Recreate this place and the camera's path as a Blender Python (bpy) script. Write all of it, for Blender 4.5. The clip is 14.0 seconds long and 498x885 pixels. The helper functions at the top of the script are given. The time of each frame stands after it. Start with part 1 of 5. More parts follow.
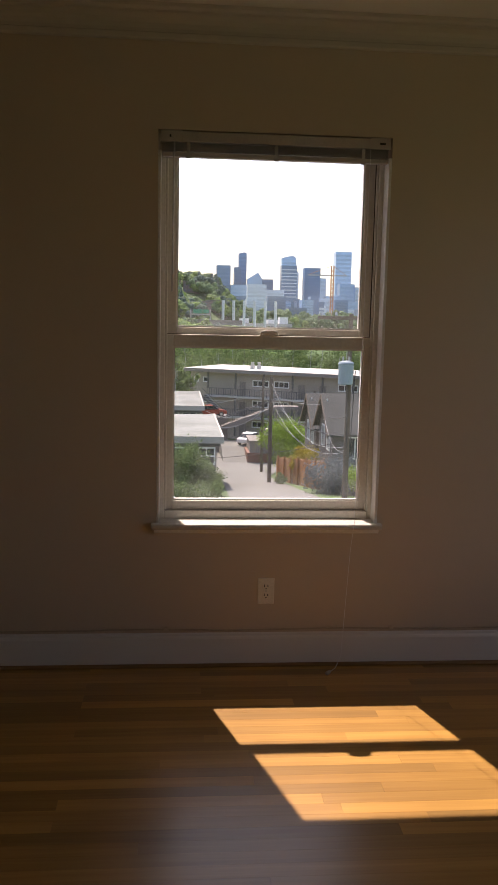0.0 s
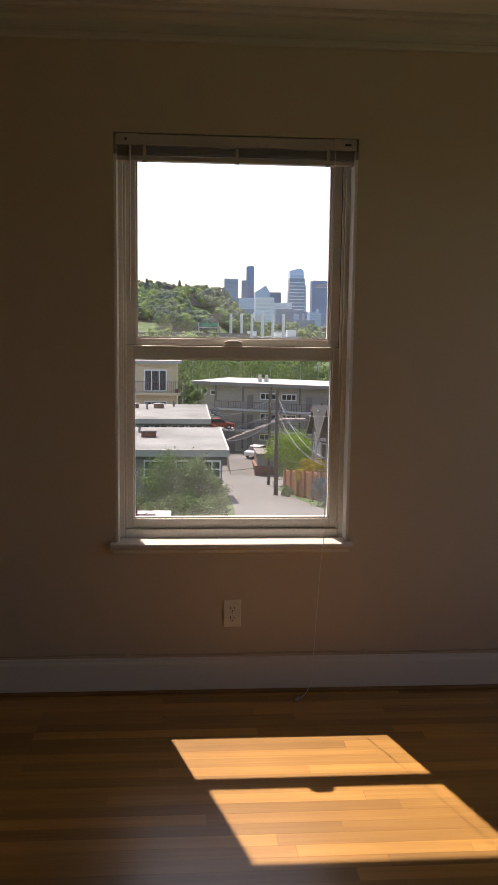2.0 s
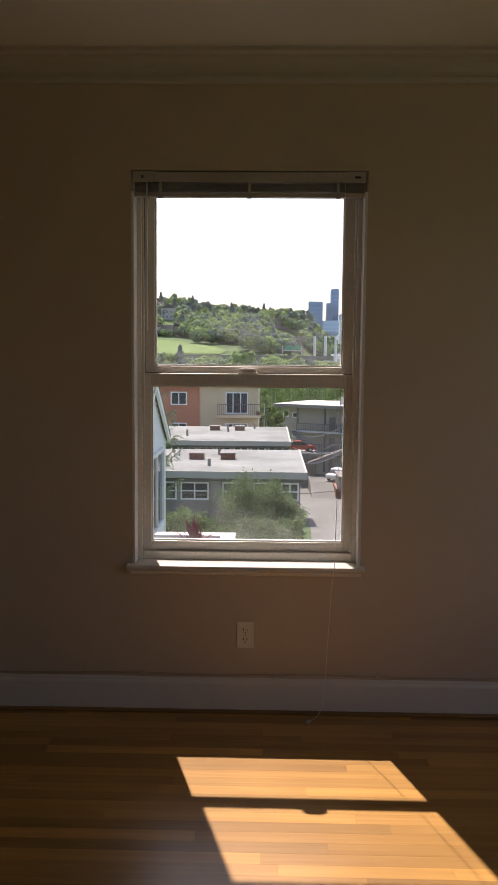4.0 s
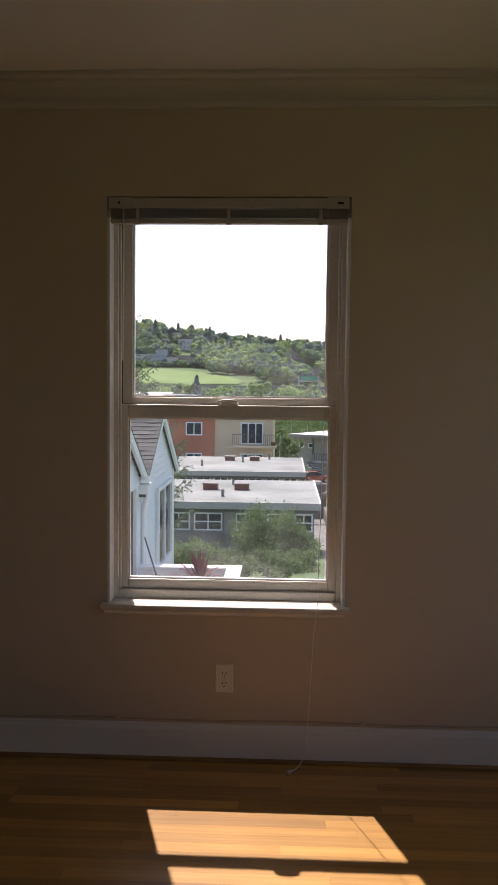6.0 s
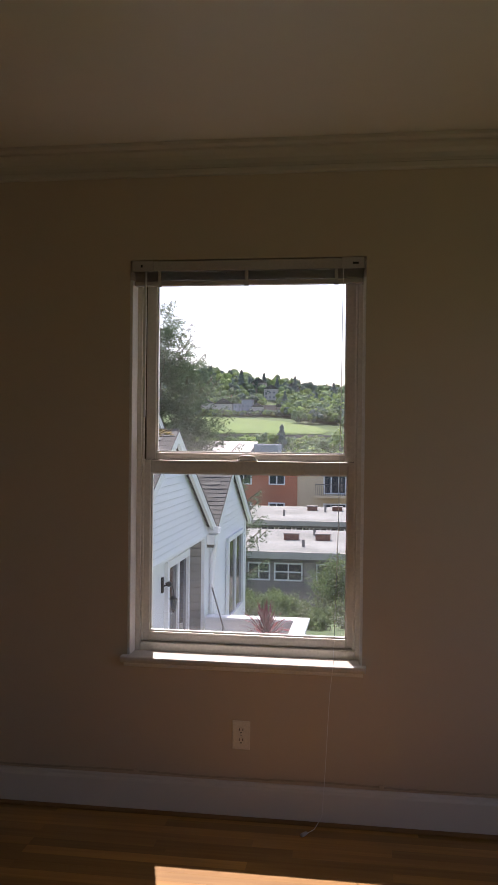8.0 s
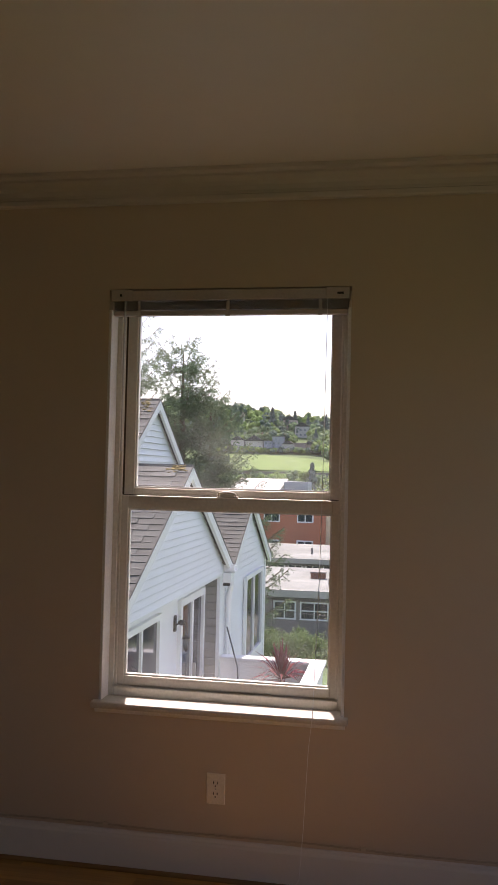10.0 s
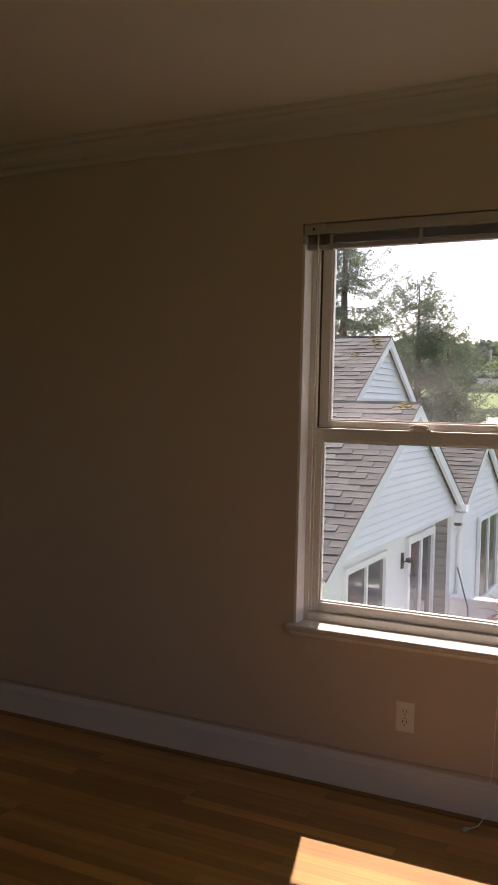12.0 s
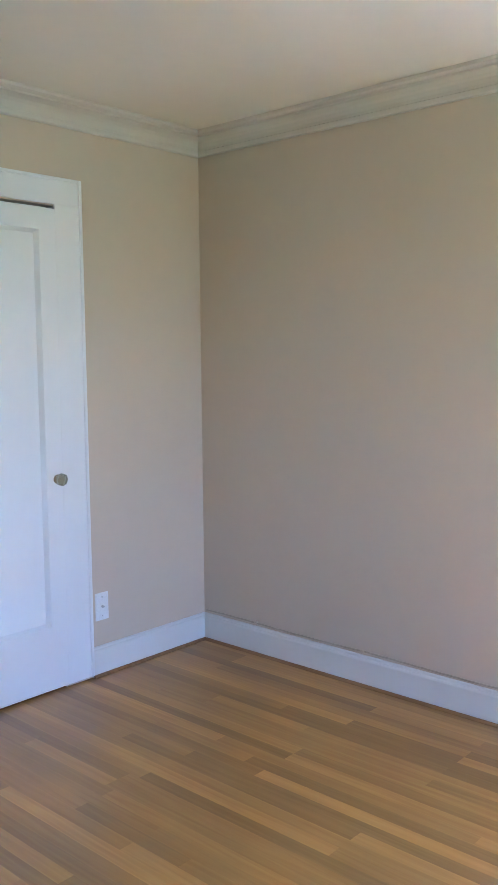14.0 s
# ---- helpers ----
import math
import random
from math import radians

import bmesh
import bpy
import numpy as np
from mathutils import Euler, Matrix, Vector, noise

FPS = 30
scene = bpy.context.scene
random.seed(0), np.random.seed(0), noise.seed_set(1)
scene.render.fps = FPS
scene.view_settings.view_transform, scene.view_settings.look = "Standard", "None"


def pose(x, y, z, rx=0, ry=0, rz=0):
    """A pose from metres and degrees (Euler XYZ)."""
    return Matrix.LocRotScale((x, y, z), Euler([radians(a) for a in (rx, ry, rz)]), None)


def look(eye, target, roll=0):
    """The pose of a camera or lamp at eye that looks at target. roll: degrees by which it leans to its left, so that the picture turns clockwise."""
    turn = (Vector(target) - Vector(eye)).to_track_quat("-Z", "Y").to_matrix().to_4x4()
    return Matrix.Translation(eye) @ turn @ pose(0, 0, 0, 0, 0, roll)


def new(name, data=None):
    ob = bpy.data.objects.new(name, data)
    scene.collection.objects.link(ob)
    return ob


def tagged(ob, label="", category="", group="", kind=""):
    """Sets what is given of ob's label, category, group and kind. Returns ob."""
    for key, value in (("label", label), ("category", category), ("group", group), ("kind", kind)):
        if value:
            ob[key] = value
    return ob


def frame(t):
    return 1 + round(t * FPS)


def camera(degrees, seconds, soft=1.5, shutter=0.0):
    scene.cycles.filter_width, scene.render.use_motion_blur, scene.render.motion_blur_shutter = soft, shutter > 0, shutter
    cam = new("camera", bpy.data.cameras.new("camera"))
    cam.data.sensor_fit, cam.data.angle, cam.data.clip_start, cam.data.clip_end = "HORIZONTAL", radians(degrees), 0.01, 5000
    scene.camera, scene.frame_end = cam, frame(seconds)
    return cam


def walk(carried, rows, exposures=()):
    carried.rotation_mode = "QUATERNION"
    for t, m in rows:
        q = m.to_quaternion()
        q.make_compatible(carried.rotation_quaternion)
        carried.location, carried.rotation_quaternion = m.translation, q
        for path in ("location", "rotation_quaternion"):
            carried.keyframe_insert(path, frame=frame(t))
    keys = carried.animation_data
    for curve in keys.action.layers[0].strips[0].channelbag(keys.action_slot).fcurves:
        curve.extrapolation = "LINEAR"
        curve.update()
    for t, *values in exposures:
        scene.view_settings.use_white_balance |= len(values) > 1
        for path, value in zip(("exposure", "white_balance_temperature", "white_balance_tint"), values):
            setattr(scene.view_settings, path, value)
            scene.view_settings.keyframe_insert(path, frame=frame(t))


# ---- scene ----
cam = camera(32.1, 14.0)
PATH = [
    (0, (-0.375, -3.485, 1.44), (-0.207, -1.511, 1.162), 1.2),
    (0.5, (-0.336, -3.476, 1.432), (-0.159, -1.503, 1.154), 0.8),
    (1, (-0.27, -3.415, 1.434), (-0.098, -1.44, 1.173), 1.5),
    (1.5, (-0.22, -3.356, 1.439), (-0.063, -1.377, 1.197), 1.6),
    (2, (-0.184, -3.342, 1.431), (-0.037, -1.363, 1.182), 0.7),
    (4.5, (0.141, -3.439, 1.457), (0.077, -1.448, 1.274), 0.6),
    (5, (0.161, -3.388, 1.457), (0.116, -1.395, 1.292), 0.5),
    (5.5, (0.178, -3.32, 1.458), (0.155, -1.325, 1.32), 0.4),
    (6, (0.232, -3.289, 1.457), (0.147, -1.295, 1.327), 0.6),
    (6.5, (0.332, -3.294, 1.467), (0.123, -1.308, 1.359), 1.4),
    (7, (0.402, -3.296, 1.48), (0.136, -1.315, 1.413), 1.3),
    (7.5, (0.449, -3.298, 1.484), (0.178, -1.317, 1.441), 0.8),
    (8, (0.496, -3.306, 1.486), (0.213, -1.326, 1.468), 0.6),
    (10.5, (0.742, -3.11, 1.484), (0.324, -1.155, 1.553), 1.9),
    (11, (0.831, -3.107, 1.486), (0.306, -1.177, 1.518), 2.4),
    (11.5, (0.86, -3.106, 1.476), (0.189, -1.222, 1.451), 2.0),
    (12, (0.854, -3.106, 1.464), (-0.024, -1.311, 1.378), 1.3),
    (12.5, (0.811, -3.122, 1.466), (-0.217, -1.411, 1.339), 0.7),
    (13, (0.797, -3.131, 1.465), (-0.356, -1.504, 1.311), 0.1),
    (13.5, (0.769, -3.171, 1.51), (-0.475, -1.616, 1.323), -0.2),
    (14, (0.76, -3.174, 1.51), (-0.57, -1.694, 1.304), -0.5),
]

LEVELS = ((0, 0.90, 7400, 28), (2.0, 0.83, 7400, 28), (5.0, 0.83, 6950, 26), (7.5, 0.89, 6780, 30), (10.5, 1.08, 7250, 32), (11.0, 1.11, 7250, 32), (12.0, 1.17, 7450, 33), (12.5, 1.76, 7700, 40), (13.0, 2.55, 5900, 19), (13.5, 4.05, 4680, 17), (14.0, 4.35, 4680, 18))
walk(cam, [(t, look(e, g, r)) for t, e, g, r in PATH], LEVELS)

# ---- world and sun ----
SUN = Vector((-0.18, 0.625, 1.0)).normalized()
world = bpy.data.worlds.new("sky")
scene.world = world
world.use_nodes = True
wn = world.node_tree
sky = wn.nodes.new("ShaderNodeTexSky")
sky.sky_type = "NISHITA"
sky.sun_disc = False
sky.sun_elevation = math.asin(SUN.z)
sky.sun_rotation = math.atan2(SUN.x, SUN.y)
sky.air_density, sky.dust_density, sky.ozone_density = 1.0, 1.4, 1.0
wn.nodes["Background"].inputs[1].default_value = 0.15
wn.links.new(sky.outputs[0], wn.nodes["Background"].inputs[0])
sun = new("sun", bpy.data.lights.new("sun", "SUN"))
sun.data.energy, sun.data.angle, sun.data.color = 4.0, radians(0.53), (1.0, 0.95, 0.87)
sun.matrix_world = look(SUN * 50, (0, 0, 0))

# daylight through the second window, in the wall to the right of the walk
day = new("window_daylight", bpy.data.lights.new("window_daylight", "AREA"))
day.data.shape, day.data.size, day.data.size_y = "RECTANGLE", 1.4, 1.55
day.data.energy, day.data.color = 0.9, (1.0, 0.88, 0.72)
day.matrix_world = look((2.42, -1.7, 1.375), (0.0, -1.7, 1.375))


# ---- materials ----
def mat(name, color, rough=0.6, var=0.12, scale=6.0, bump=0.0, bscale=60.0, metal=0.0, rand=0.0, spec=0.5, island=False, fine=0.06, emit=0.0):
    m = bpy.data.materials.new(name)
    m.use_nodes = True
    t = m.node_tree
    b = t.nodes["Principled BSDF"]
    b.inputs["Roughness"].default_value = rough
    b.inputs["Metallic"].default_value = metal
    b.inputs["Specular IOR Level"].default_value = spec
    tc = t.nodes.new("ShaderNodeTexCoord")
    n1 = t.nodes.new("ShaderNodeTexNoise")
    n1.inputs["Scale"].default_value, n1.inputs["Detail"].default_value = scale, 4
    n2 = t.nodes.new("ShaderNodeTexNoise")
    n2.inputs["Scale"].default_value, n2.inputs["Detail"].default_value = scale * 14, 3
    t.links.new(tc.outputs["Object"], n1.inputs["Vector"])
    t.links.new(tc.outputs["Object"], n2.inputs["Vector"])
    a = t.nodes.new("ShaderNodeMapRange")
    a.inputs[1].default_value, a.inputs[2].default_value = 0.3, 0.7
    a.inputs[3].default_value, a.inputs[4].default_value = 1 - var, 1 + var
    t.links.new(n1.outputs["Fac"], a.inputs[0])
    c = t.nodes.new("ShaderNodeMapRange")
    c.inputs[1].default_value, c.inputs[2].default_value = 0.3, 0.7
    c.inputs[3].default_value, c.inputs[4].default_value = 1 - fine, 1 + fine
    t.links.new(n2.outputs["Fac"], c.inputs[0])
    k = t.nodes.new("ShaderNodeMath")
    k.operation = "MULTIPLY"
    t.links.new(a.outputs[0], k.inputs[0])
    t.links.new(c.outputs[0], k.inputs[1])
    last = k
    if rand:
        o = t.nodes.new("ShaderNodeNewGeometry" if island else "ShaderNodeObjectInfo")
        r = t.nodes.new("ShaderNodeMapRange")
        r.inputs[3].default_value, r.inputs[4].default_value = 1 - rand, 1 + rand
        t.links.new(o.outputs["Random Per Island" if island else "Random"], r.inputs[0])
        k2 = t.nodes.new("ShaderNodeMath")
        k2.operation = "MULTIPLY"
        t.links.new(k.outputs[0], k2.inputs[0])
        t.links.new(r.outputs[0], k2.inputs[1])
        last = k2
    v = t.nodes.new("ShaderNodeVectorMath")
    v.operation = "SCALE"
    v.inputs[0].default_value = color
    t.links.new(last.outputs[0], v.inputs["Scale"])
    t.links.new(v.outputs[0], b.inputs["Base Color"])
    if bump:
        n3 = t.nodes.new("ShaderNodeTexNoise")
        n3.inputs["Scale"].default_value, n3.inputs["Detail"].default_value = bscale, 5
        t.links.new(tc.outputs["Object"], n3.inputs["Vector"])
        bm_ = t.nodes.new("ShaderNodeBump")
        bm_.inputs["Strength"].default_value, bm_.inputs["Distance"].default_value = bump, 0.01
        t.links.new(n3.outputs["Fac"], bm_.inputs["Height"])
        t.links.new(bm_.outputs[0], b.inputs["Normal"])
    return m


def oak(name, light, dark, rough=0.28, rand=0.3):
    """Varnished wood with grain along x, and a tone of its own for each board."""
    m = bpy.data.materials.new(name)
    m.use_nodes = True
    t = m.node_tree
    b = t.nodes["Principled BSDF"]
    b.inputs["Coat Weight"].default_value, b.inputs["Coat Roughness"].default_value = 0.7, 0.27
    b.inputs["Specular IOR Level"].default_value = 0.3
    tc = t.nodes.new("ShaderNodeTexCoord")
    info = t.nodes.new("ShaderNodeObjectInfo")
    mp = t.nodes.new("ShaderNodeMapping")
    mp.inputs["Scale"].default_value = (2.0, 48.0, 1.0)
    cmb = t.nodes.new("ShaderNodeCombineXYZ")
    mul = t.nodes.new("ShaderNodeMath")
    mul.operation, mul.inputs[1].default_value = "MULTIPLY", 37.0
    t.links.new(info.outputs["Random"], mul.inputs[0])
    t.links.new(mul.outputs[0], cmb.inputs[0])
    t.links.new(mul.outputs[0], cmb.inputs[2])
    t.links.new(cmb.outputs[0], mp.inputs["Location"])
    t.links.new(tc.outputs["Object"], mp.inputs["Vector"])
    n = t.nodes.new("ShaderNodeTexNoise")
    n.inputs["Scale"].default_value, n.inputs["Detail"].default_value, n.inputs["Distortion"].default_value = 1.0, 5, 0.6
    t.links.new(mp.outputs[0], n.inputs["Vector"])
    big = t.nodes.new("ShaderNodeTexNoise")
    big.inputs["Scale"].default_value = 1.6
    geo = t.nodes.new("ShaderNodeNewGeometry")
    t.links.new(geo.outputs["Position"], big.inputs["Vector"])
    ramp = t.nodes.new("ShaderNodeValToRGB")
    ramp.color_ramp.elements[0].position, ramp.color_ramp.elements[1].position = 0.25, 0.78
    ramp.color_ramp.elements[0].color, ramp.color_ramp.elements[1].color = (*dark, 1), (*light, 1)
    t.links.new(n.outputs["Fac"], ramp.inputs[0])
    r = t.nodes.new("ShaderNodeMapRange")
    r.inputs[3].default_value, r.inputs[4].default_value = 1 - rand, 1 + rand
    t.links.new(info.outputs["Random"], r.inputs[0])
    w = t.nodes.new("ShaderNodeMapRange")
    w.inputs[1].default_value, w.inputs[2].default_value, w.inputs[3].default_value, w.inputs[4].default_value = 0.3, 0.7, 0.86, 1.14
    t.links.new(big.outputs["Fac"], w.inputs[0])
    k = t.nodes.new("ShaderNodeMath")
    k.operation = "MULTIPLY"
    t.links.new(r.outputs[0], k.inputs[0])
    t.links.new(w.outputs[0], k.inputs[1])
    v = t.nodes.new("ShaderNodeVectorMath")
    v.operation = "SCALE"
    t.links.new(ramp.outputs[0], v.inputs[0])
    t.links.new(k.outputs[0], v.inputs["Scale"])
    t.links.new(v.outputs[0], b.inputs["Base Color"])
    q = t.nodes.new("ShaderNodeMapRange")
    q.inputs[3].default_value, q.inputs[4].default_value = rough - 0.05, rough + 0.1
    t.links.new(big.outputs["Fac"], q.inputs[0])
    t.links.new(q.outputs[0], b.inputs["Roughness"])
    bp = t.nodes.new("ShaderNodeBump")
    bp.inputs["Strength"].default_value, bp.inputs["Distance"].default_value = 0.12, 0.002
    t.links.new(n.outputs["Fac"], bp.inputs["Height"])
    t.links.new(bp.outputs[0], b.inputs["Normal"])
    return m


def pane_glass(name, dust_haze=0.03, specks=0.0, tint=(0.96, 0.98, 0.97)):
    """Clear pane: see-through with a Fresnel gloss and a thin film, dusty on the lower pane, distance haze on the
    upper.
    """
    m = bpy.data.materials.new(name)
    m.use_nodes = True
    t = m.node_tree
    t.nodes.remove(t.nodes["Principled BSDF"])
    out = t.nodes["Material Output"]
    tr, gl, df = (t.nodes.new("ShaderNodeBsdf" + k) for k in ("Transparent", "Glossy", "Diffuse"))
    tr.inputs[0].default_value = (*tint, 1)
    gl.inputs["Roughness"].default_value = 0.01
    df.inputs[0].default_value = (0.75, 0.75, 0.72, 1)
    fr = t.nodes.new("ShaderNodeFresnel")
    fr.inputs[0].default_value = 1.45
    mx, mx2 = t.nodes.new("ShaderNodeMixShader"), t.nodes.new("ShaderNodeMixShader")
    n = t.nodes.new("ShaderNodeTexNoise")
    n.inputs["Scale"].default_value, n.inputs["Detail"].default_value = 5, 6
    tc = t.nodes.new("ShaderNodeTexCoord")
    t.links.new(tc.outputs["Object"], n.inputs["Vector"])
    sep = t.nodes.new("ShaderNodeSeparateXYZ")
    t.links.new(tc.outputs["Generated"], sep.inputs[0])
    fall = t.nodes.new("ShaderNodeMapRange")
    fall.inputs[1].default_value, fall.inputs[2].default_value, fall.inputs[3].default_value, fall.inputs[4].default_value = 0.0, 0.45, 3.2, 0.7
    t.links.new(sep.outputs[2], fall.inputs[0])
    mr = t.nodes.new("ShaderNodeMapRange")
    mr.inputs[1].default_value, mr.inputs[2].default_value, mr.inputs[4].default_value = 0.3, 0.75, dust_haze * 2
    t.links.new(n.outputs["Fac"], mr.inputs[0])
    dm = t.nodes.new("ShaderNodeMath")
    dm.operation = "MULTIPLY"
    t.links.new(mr.outputs[0], dm.inputs[0])
    t.links.new(fall.outputs[0], dm.inputs[1])
    tl = t.nodes.new("ShaderNodeBsdfTranslucent")
    tl.inputs[0].default_value = (0.8, 0.8, 0.78, 1)
    # small dried specks, wider than high
    sm = t.nodes.new("ShaderNodeMapping")
    sm.inputs["Scale"].default_value = (45, 45, 150)
    t.links.new(tc.outputs["Object"], sm.inputs["Vector"])
    sn = t.nodes.new("ShaderNodeTexNoise")
    sn.inputs["Scale"].default_value, sn.inputs["Detail"].default_value = 1.0, 2
    t.links.new(sm.outputs[0], sn.inputs["Vector"])
    sr = t.nodes.new("ShaderNodeMapRange")
    sr.inputs[1].default_value, sr.inputs[2].default_value, sr.inputs[4].default_value = 0.66, 0.74, specks
    t.links.new(sn.outputs["Fac"], sr.inputs[0])
    pm = t.nodes.new("ShaderNodeMapRange")
    pm.inputs[1].default_value, pm.inputs[2].default_value = 0.48, 0.62
    t.links.new(n.outputs["Fac"], pm.inputs[0])
    sp = t.nodes.new("ShaderNodeMath")
    sp.operation = "MULTIPLY"
    t.links.new(sr.outputs[0], sp.inputs[0])
    t.links.new(pm.outputs[0], sp.inputs[1])
    sa = t.nodes.new("ShaderNodeMath")
    t.links.new(dm.outputs[0], sa.inputs[0])
    t.links.new(sp.outputs[0], sa.inputs[1])
    t.links.new(sa.outputs[0], mx.inputs[0])
    t.links.new(tr.outputs[0], mx.inputs[1])
    t.links.new(tl.outputs[0], mx.inputs[2])
    t.links.new(fr.outputs[0], mx2.inputs[0])
    t.links.new(mx.outputs[0], mx2.inputs[1])
    t.links.new(gl.outputs[0], mx2.inputs[2])
    t.links.new(mx2.outputs[0], out.inputs[0])
    return m


def leafy(name, color, rand=0.35, trans=0.35, scale=2.0, var=0.2):
    m = mat(name, color, 0.7, var, scale, rand=rand, island=True, spec=0.12)
    b = m.node_tree.nodes["Principled BSDF"]
    t = m.node_tree
    tl = t.nodes.new("ShaderNodeBsdfTranslucent")
    src = b.inputs["Base Color"].links[0].from_socket
    t.links.new(src, tl.inputs[0])
    mx = t.nodes.new("ShaderNodeMixShader")
    mx.inputs[0].default_value = trans
    t.links.new(b.outputs[0], mx.inputs[1])
    t.links.new(tl.outputs[0], mx.inputs[2])
    t.links.new(mx.outputs[0], t.nodes["Material Output"].inputs[0])
    return m


WALL = mat("beige wall paint", (0.61, 0.512, 0.395), 0.55, 0.02, 1.0, 0.03, 120, fine=0.008)
CEIL = mat("off-white ceiling paint", (0.80, 0.75, 0.665), 0.5, 0.02, 0.9, 0.03, 90, fine=0.008)
# ceiling paint made darker and warmer, the crown's shade put into its colour
CROWN_SHADED = mat("crown paint darkened for shade", (0.66, 0.61, 0.54), 0.5, 0.03, 1.5, fine=0.01)
TRIM = mat("white trim paint", (0.75, 0.74, 0.715), 0.4, 0.02, 2.0, fine=0.006)
DOORP = mat("white door paint", (0.82, 0.82, 0.83), 0.42, 0.02, 1.5, fine=0.006)
VINYL = mat("almond vinyl", (0.74, 0.705, 0.63), 0.4, 0.04, 6.0)
STOOLP = mat("worn white stool paint", (0.62, 0.60, 0.55), 0.45, 0.10, 9.0, 0.1, 30)
SILLP = mat("white sill paint", (0.82, 0.81, 0.78), 0.35, 0.05, 8.0, 0.08, 30)
BLIND = mat("white blind enamel", (0.50, 0.455, 0.43), 0.4, 0.04, 10)
TAPE = mat("blind ladder cord", (0.5, 0.47, 0.44), 0.8)
# painted cable, slightly darker than the wall paint
WIREP = mat("beige painted cable", (0.48, 0.41, 0.31), 0.6)
PLATE = mat("ivory plate plastic", (0.84, 0.80, 0.70), 0.35, 0.02, 10)
PLATEW = mat("white plate plastic", (0.82, 0.82, 0.82), 0.35, 0.02, 10)
DARK = mat("dark slot", (0.02, 0.018, 0.015), 0.6)
STEEL = mat("screw steel", (0.5, 0.5, 0.48), 0.35, metal=1.0)
BRASS = mat("aged brass", (0.25, 0.2, 0.12), 0.4, metal=1.0)
OAK = oak("varnished oak strip", (0.475, 0.255, 0.054), (0.355, 0.172, 0.031), 0.42, 0.31)
SHOE = oak("oak shoe moulding", (0.30, 0.16, 0.06), (0.2, 0.1, 0.035), 0.4, 0.05)
SUBFLOOR = mat("dark floor joint", (0.25, 0.125, 0.04), 0.8)
GLASS = pane_glass("window glass", 0.013, 0.12)
# upper pane: its film is raised to veil the far hill in haze
GLASSU = pane_glass("window glass with a haze film", 0.012)
FARGLASS = mat("dark window glass", (0.035, 0.045, 0.055), 0.08, 0.3, 0.7)
SIDING = mat("white vinyl siding", (0.69, 0.715, 0.745), 0.45, 0.04, 2.0, rand=0.03)
# return wall's siding, with its shade put into the grey-tan colour
SIDE_SHADED = mat("lap siding, grey-tan for its shaded side", (0.30, 0.29, 0.265), 0.6, 0.06, 2.0, rand=0.06)
WTRIM = mat("white exterior trim", (0.77, 0.785, 0.79), 0.5, 0.05, 2.0)
SHINGLE = mat("grey-brown asphalt shingle", (0.086, 0.093, 0.088), 0.9, 0.3, 5.0, 0.5, 80, rand=0.3, fine=0.25)
ROOFBASE = mat("roof felt", (0.07, 0.068, 0.065), 0.9, 0.2, 2.0)
MOSS = mat("moss", (0.23, 0.17, 0.05), 0.95, 0.4, 30, 0.6, 60)
GRAVELROOF = mat("pale flat roof", (0.215, 0.23, 0.215), 0.9, 0.3, 0.3, fine=0.12)
WHITEROOF = mat("white flat roof", (0.50, 0.48, 0.44), 0.8, 0.1, 0.3)
GREYWALL = mat("grey brick wall", (0.24, 0.22, 0.205), 0.85, 0.1, 0.8, fine=0.12)
FASCIA = mat("pale fascia", (0.42, 0.40, 0.37), 0.6, 0.06, 1.0)
BEIGEW = mat("beige stucco", (0.62, 0.50, 0.34), 0.85, 0.05, 0.5)
ORANGEW = mat("terracotta brick", (0.46, 0.185, 0.11), 0.85, 0.08, 0.5, fine=0.12)
TANW = mat("tan gallery wall", (0.36, 0.325, 0.28), 0.85, 0.07, 0.4)
# railing paint, used as well for strips that stand for eave shade
RAIL_SHADE = mat("grey of railings and eave shade", (0.10, 0.10, 0.10), 0.5)
VENTM = mat("rusty roof vent", (0.20, 0.085, 0.055), 0.7, 0.2, 4.0)
ASPHALT = mat("worn asphalt", (0.15, 0.152, 0.142), 0.9, 0.14, 0.4, 0.3, 8)
GRASS = mat("rough ground", (0.065, 0.12, 0.035), 0.95, 0.3, 0.15, fine=0.2)
MEADOW = mat("bright meadow grass", (0.125, 0.205, 0.05), 0.95, 0.15, 0.08, fine=0.15)
POLE = mat("weathered pole wood", (0.145, 0.115, 0.09), 0.9, 0.2, 4.0)
CABLE = mat("cable", (0.05, 0.05, 0.05), 0.6)
CABLEP = mat("pale cable", (0.36, 0.36, 0.36), 0.6)
TRANSF = mat("grey transformer enamel", (0.32, 0.39, 0.45), 0.4, 0.06, 3.0)
CEDAR = mat("orange cedar fence", (0.42, 0.19, 0.075), 0.8, 0.15, 2.0, rand=0.15)
GARAGE = mat("weathered grey boards", (0.22, 0.2, 0.185), 0.85, 0.12, 1.0)
DARKROOF = mat("dark house shingle", (0.08, 0.085, 0.08), 0.9, 0.15, 1.0, fine=0.2)
GREYSIDE = mat("grey house siding", (0.16, 0.14, 0.125), 0.8, 0.08, 1.0)
CARR = mat("red car paint", (0.33, 0.06, 0.035), 0.25, 0.03)
CARD = mat("dark car paint", (0.06, 0.07, 0.09), 0.25, 0.03)
CARW = mat("white car paint", (0.75, 0.77, 0.8), 0.25, 0.03)
RUBBER = mat("tyre rubber", (0.02, 0.02, 0.02), 0.8)
CONC = mat("pale concrete", (0.5, 0.5, 0.49), 0.85, 0.08, 0.1)
STACKM = mat("white chimney steel", (0.8, 0.82, 0.84), 0.5, 0.03, 0.1)
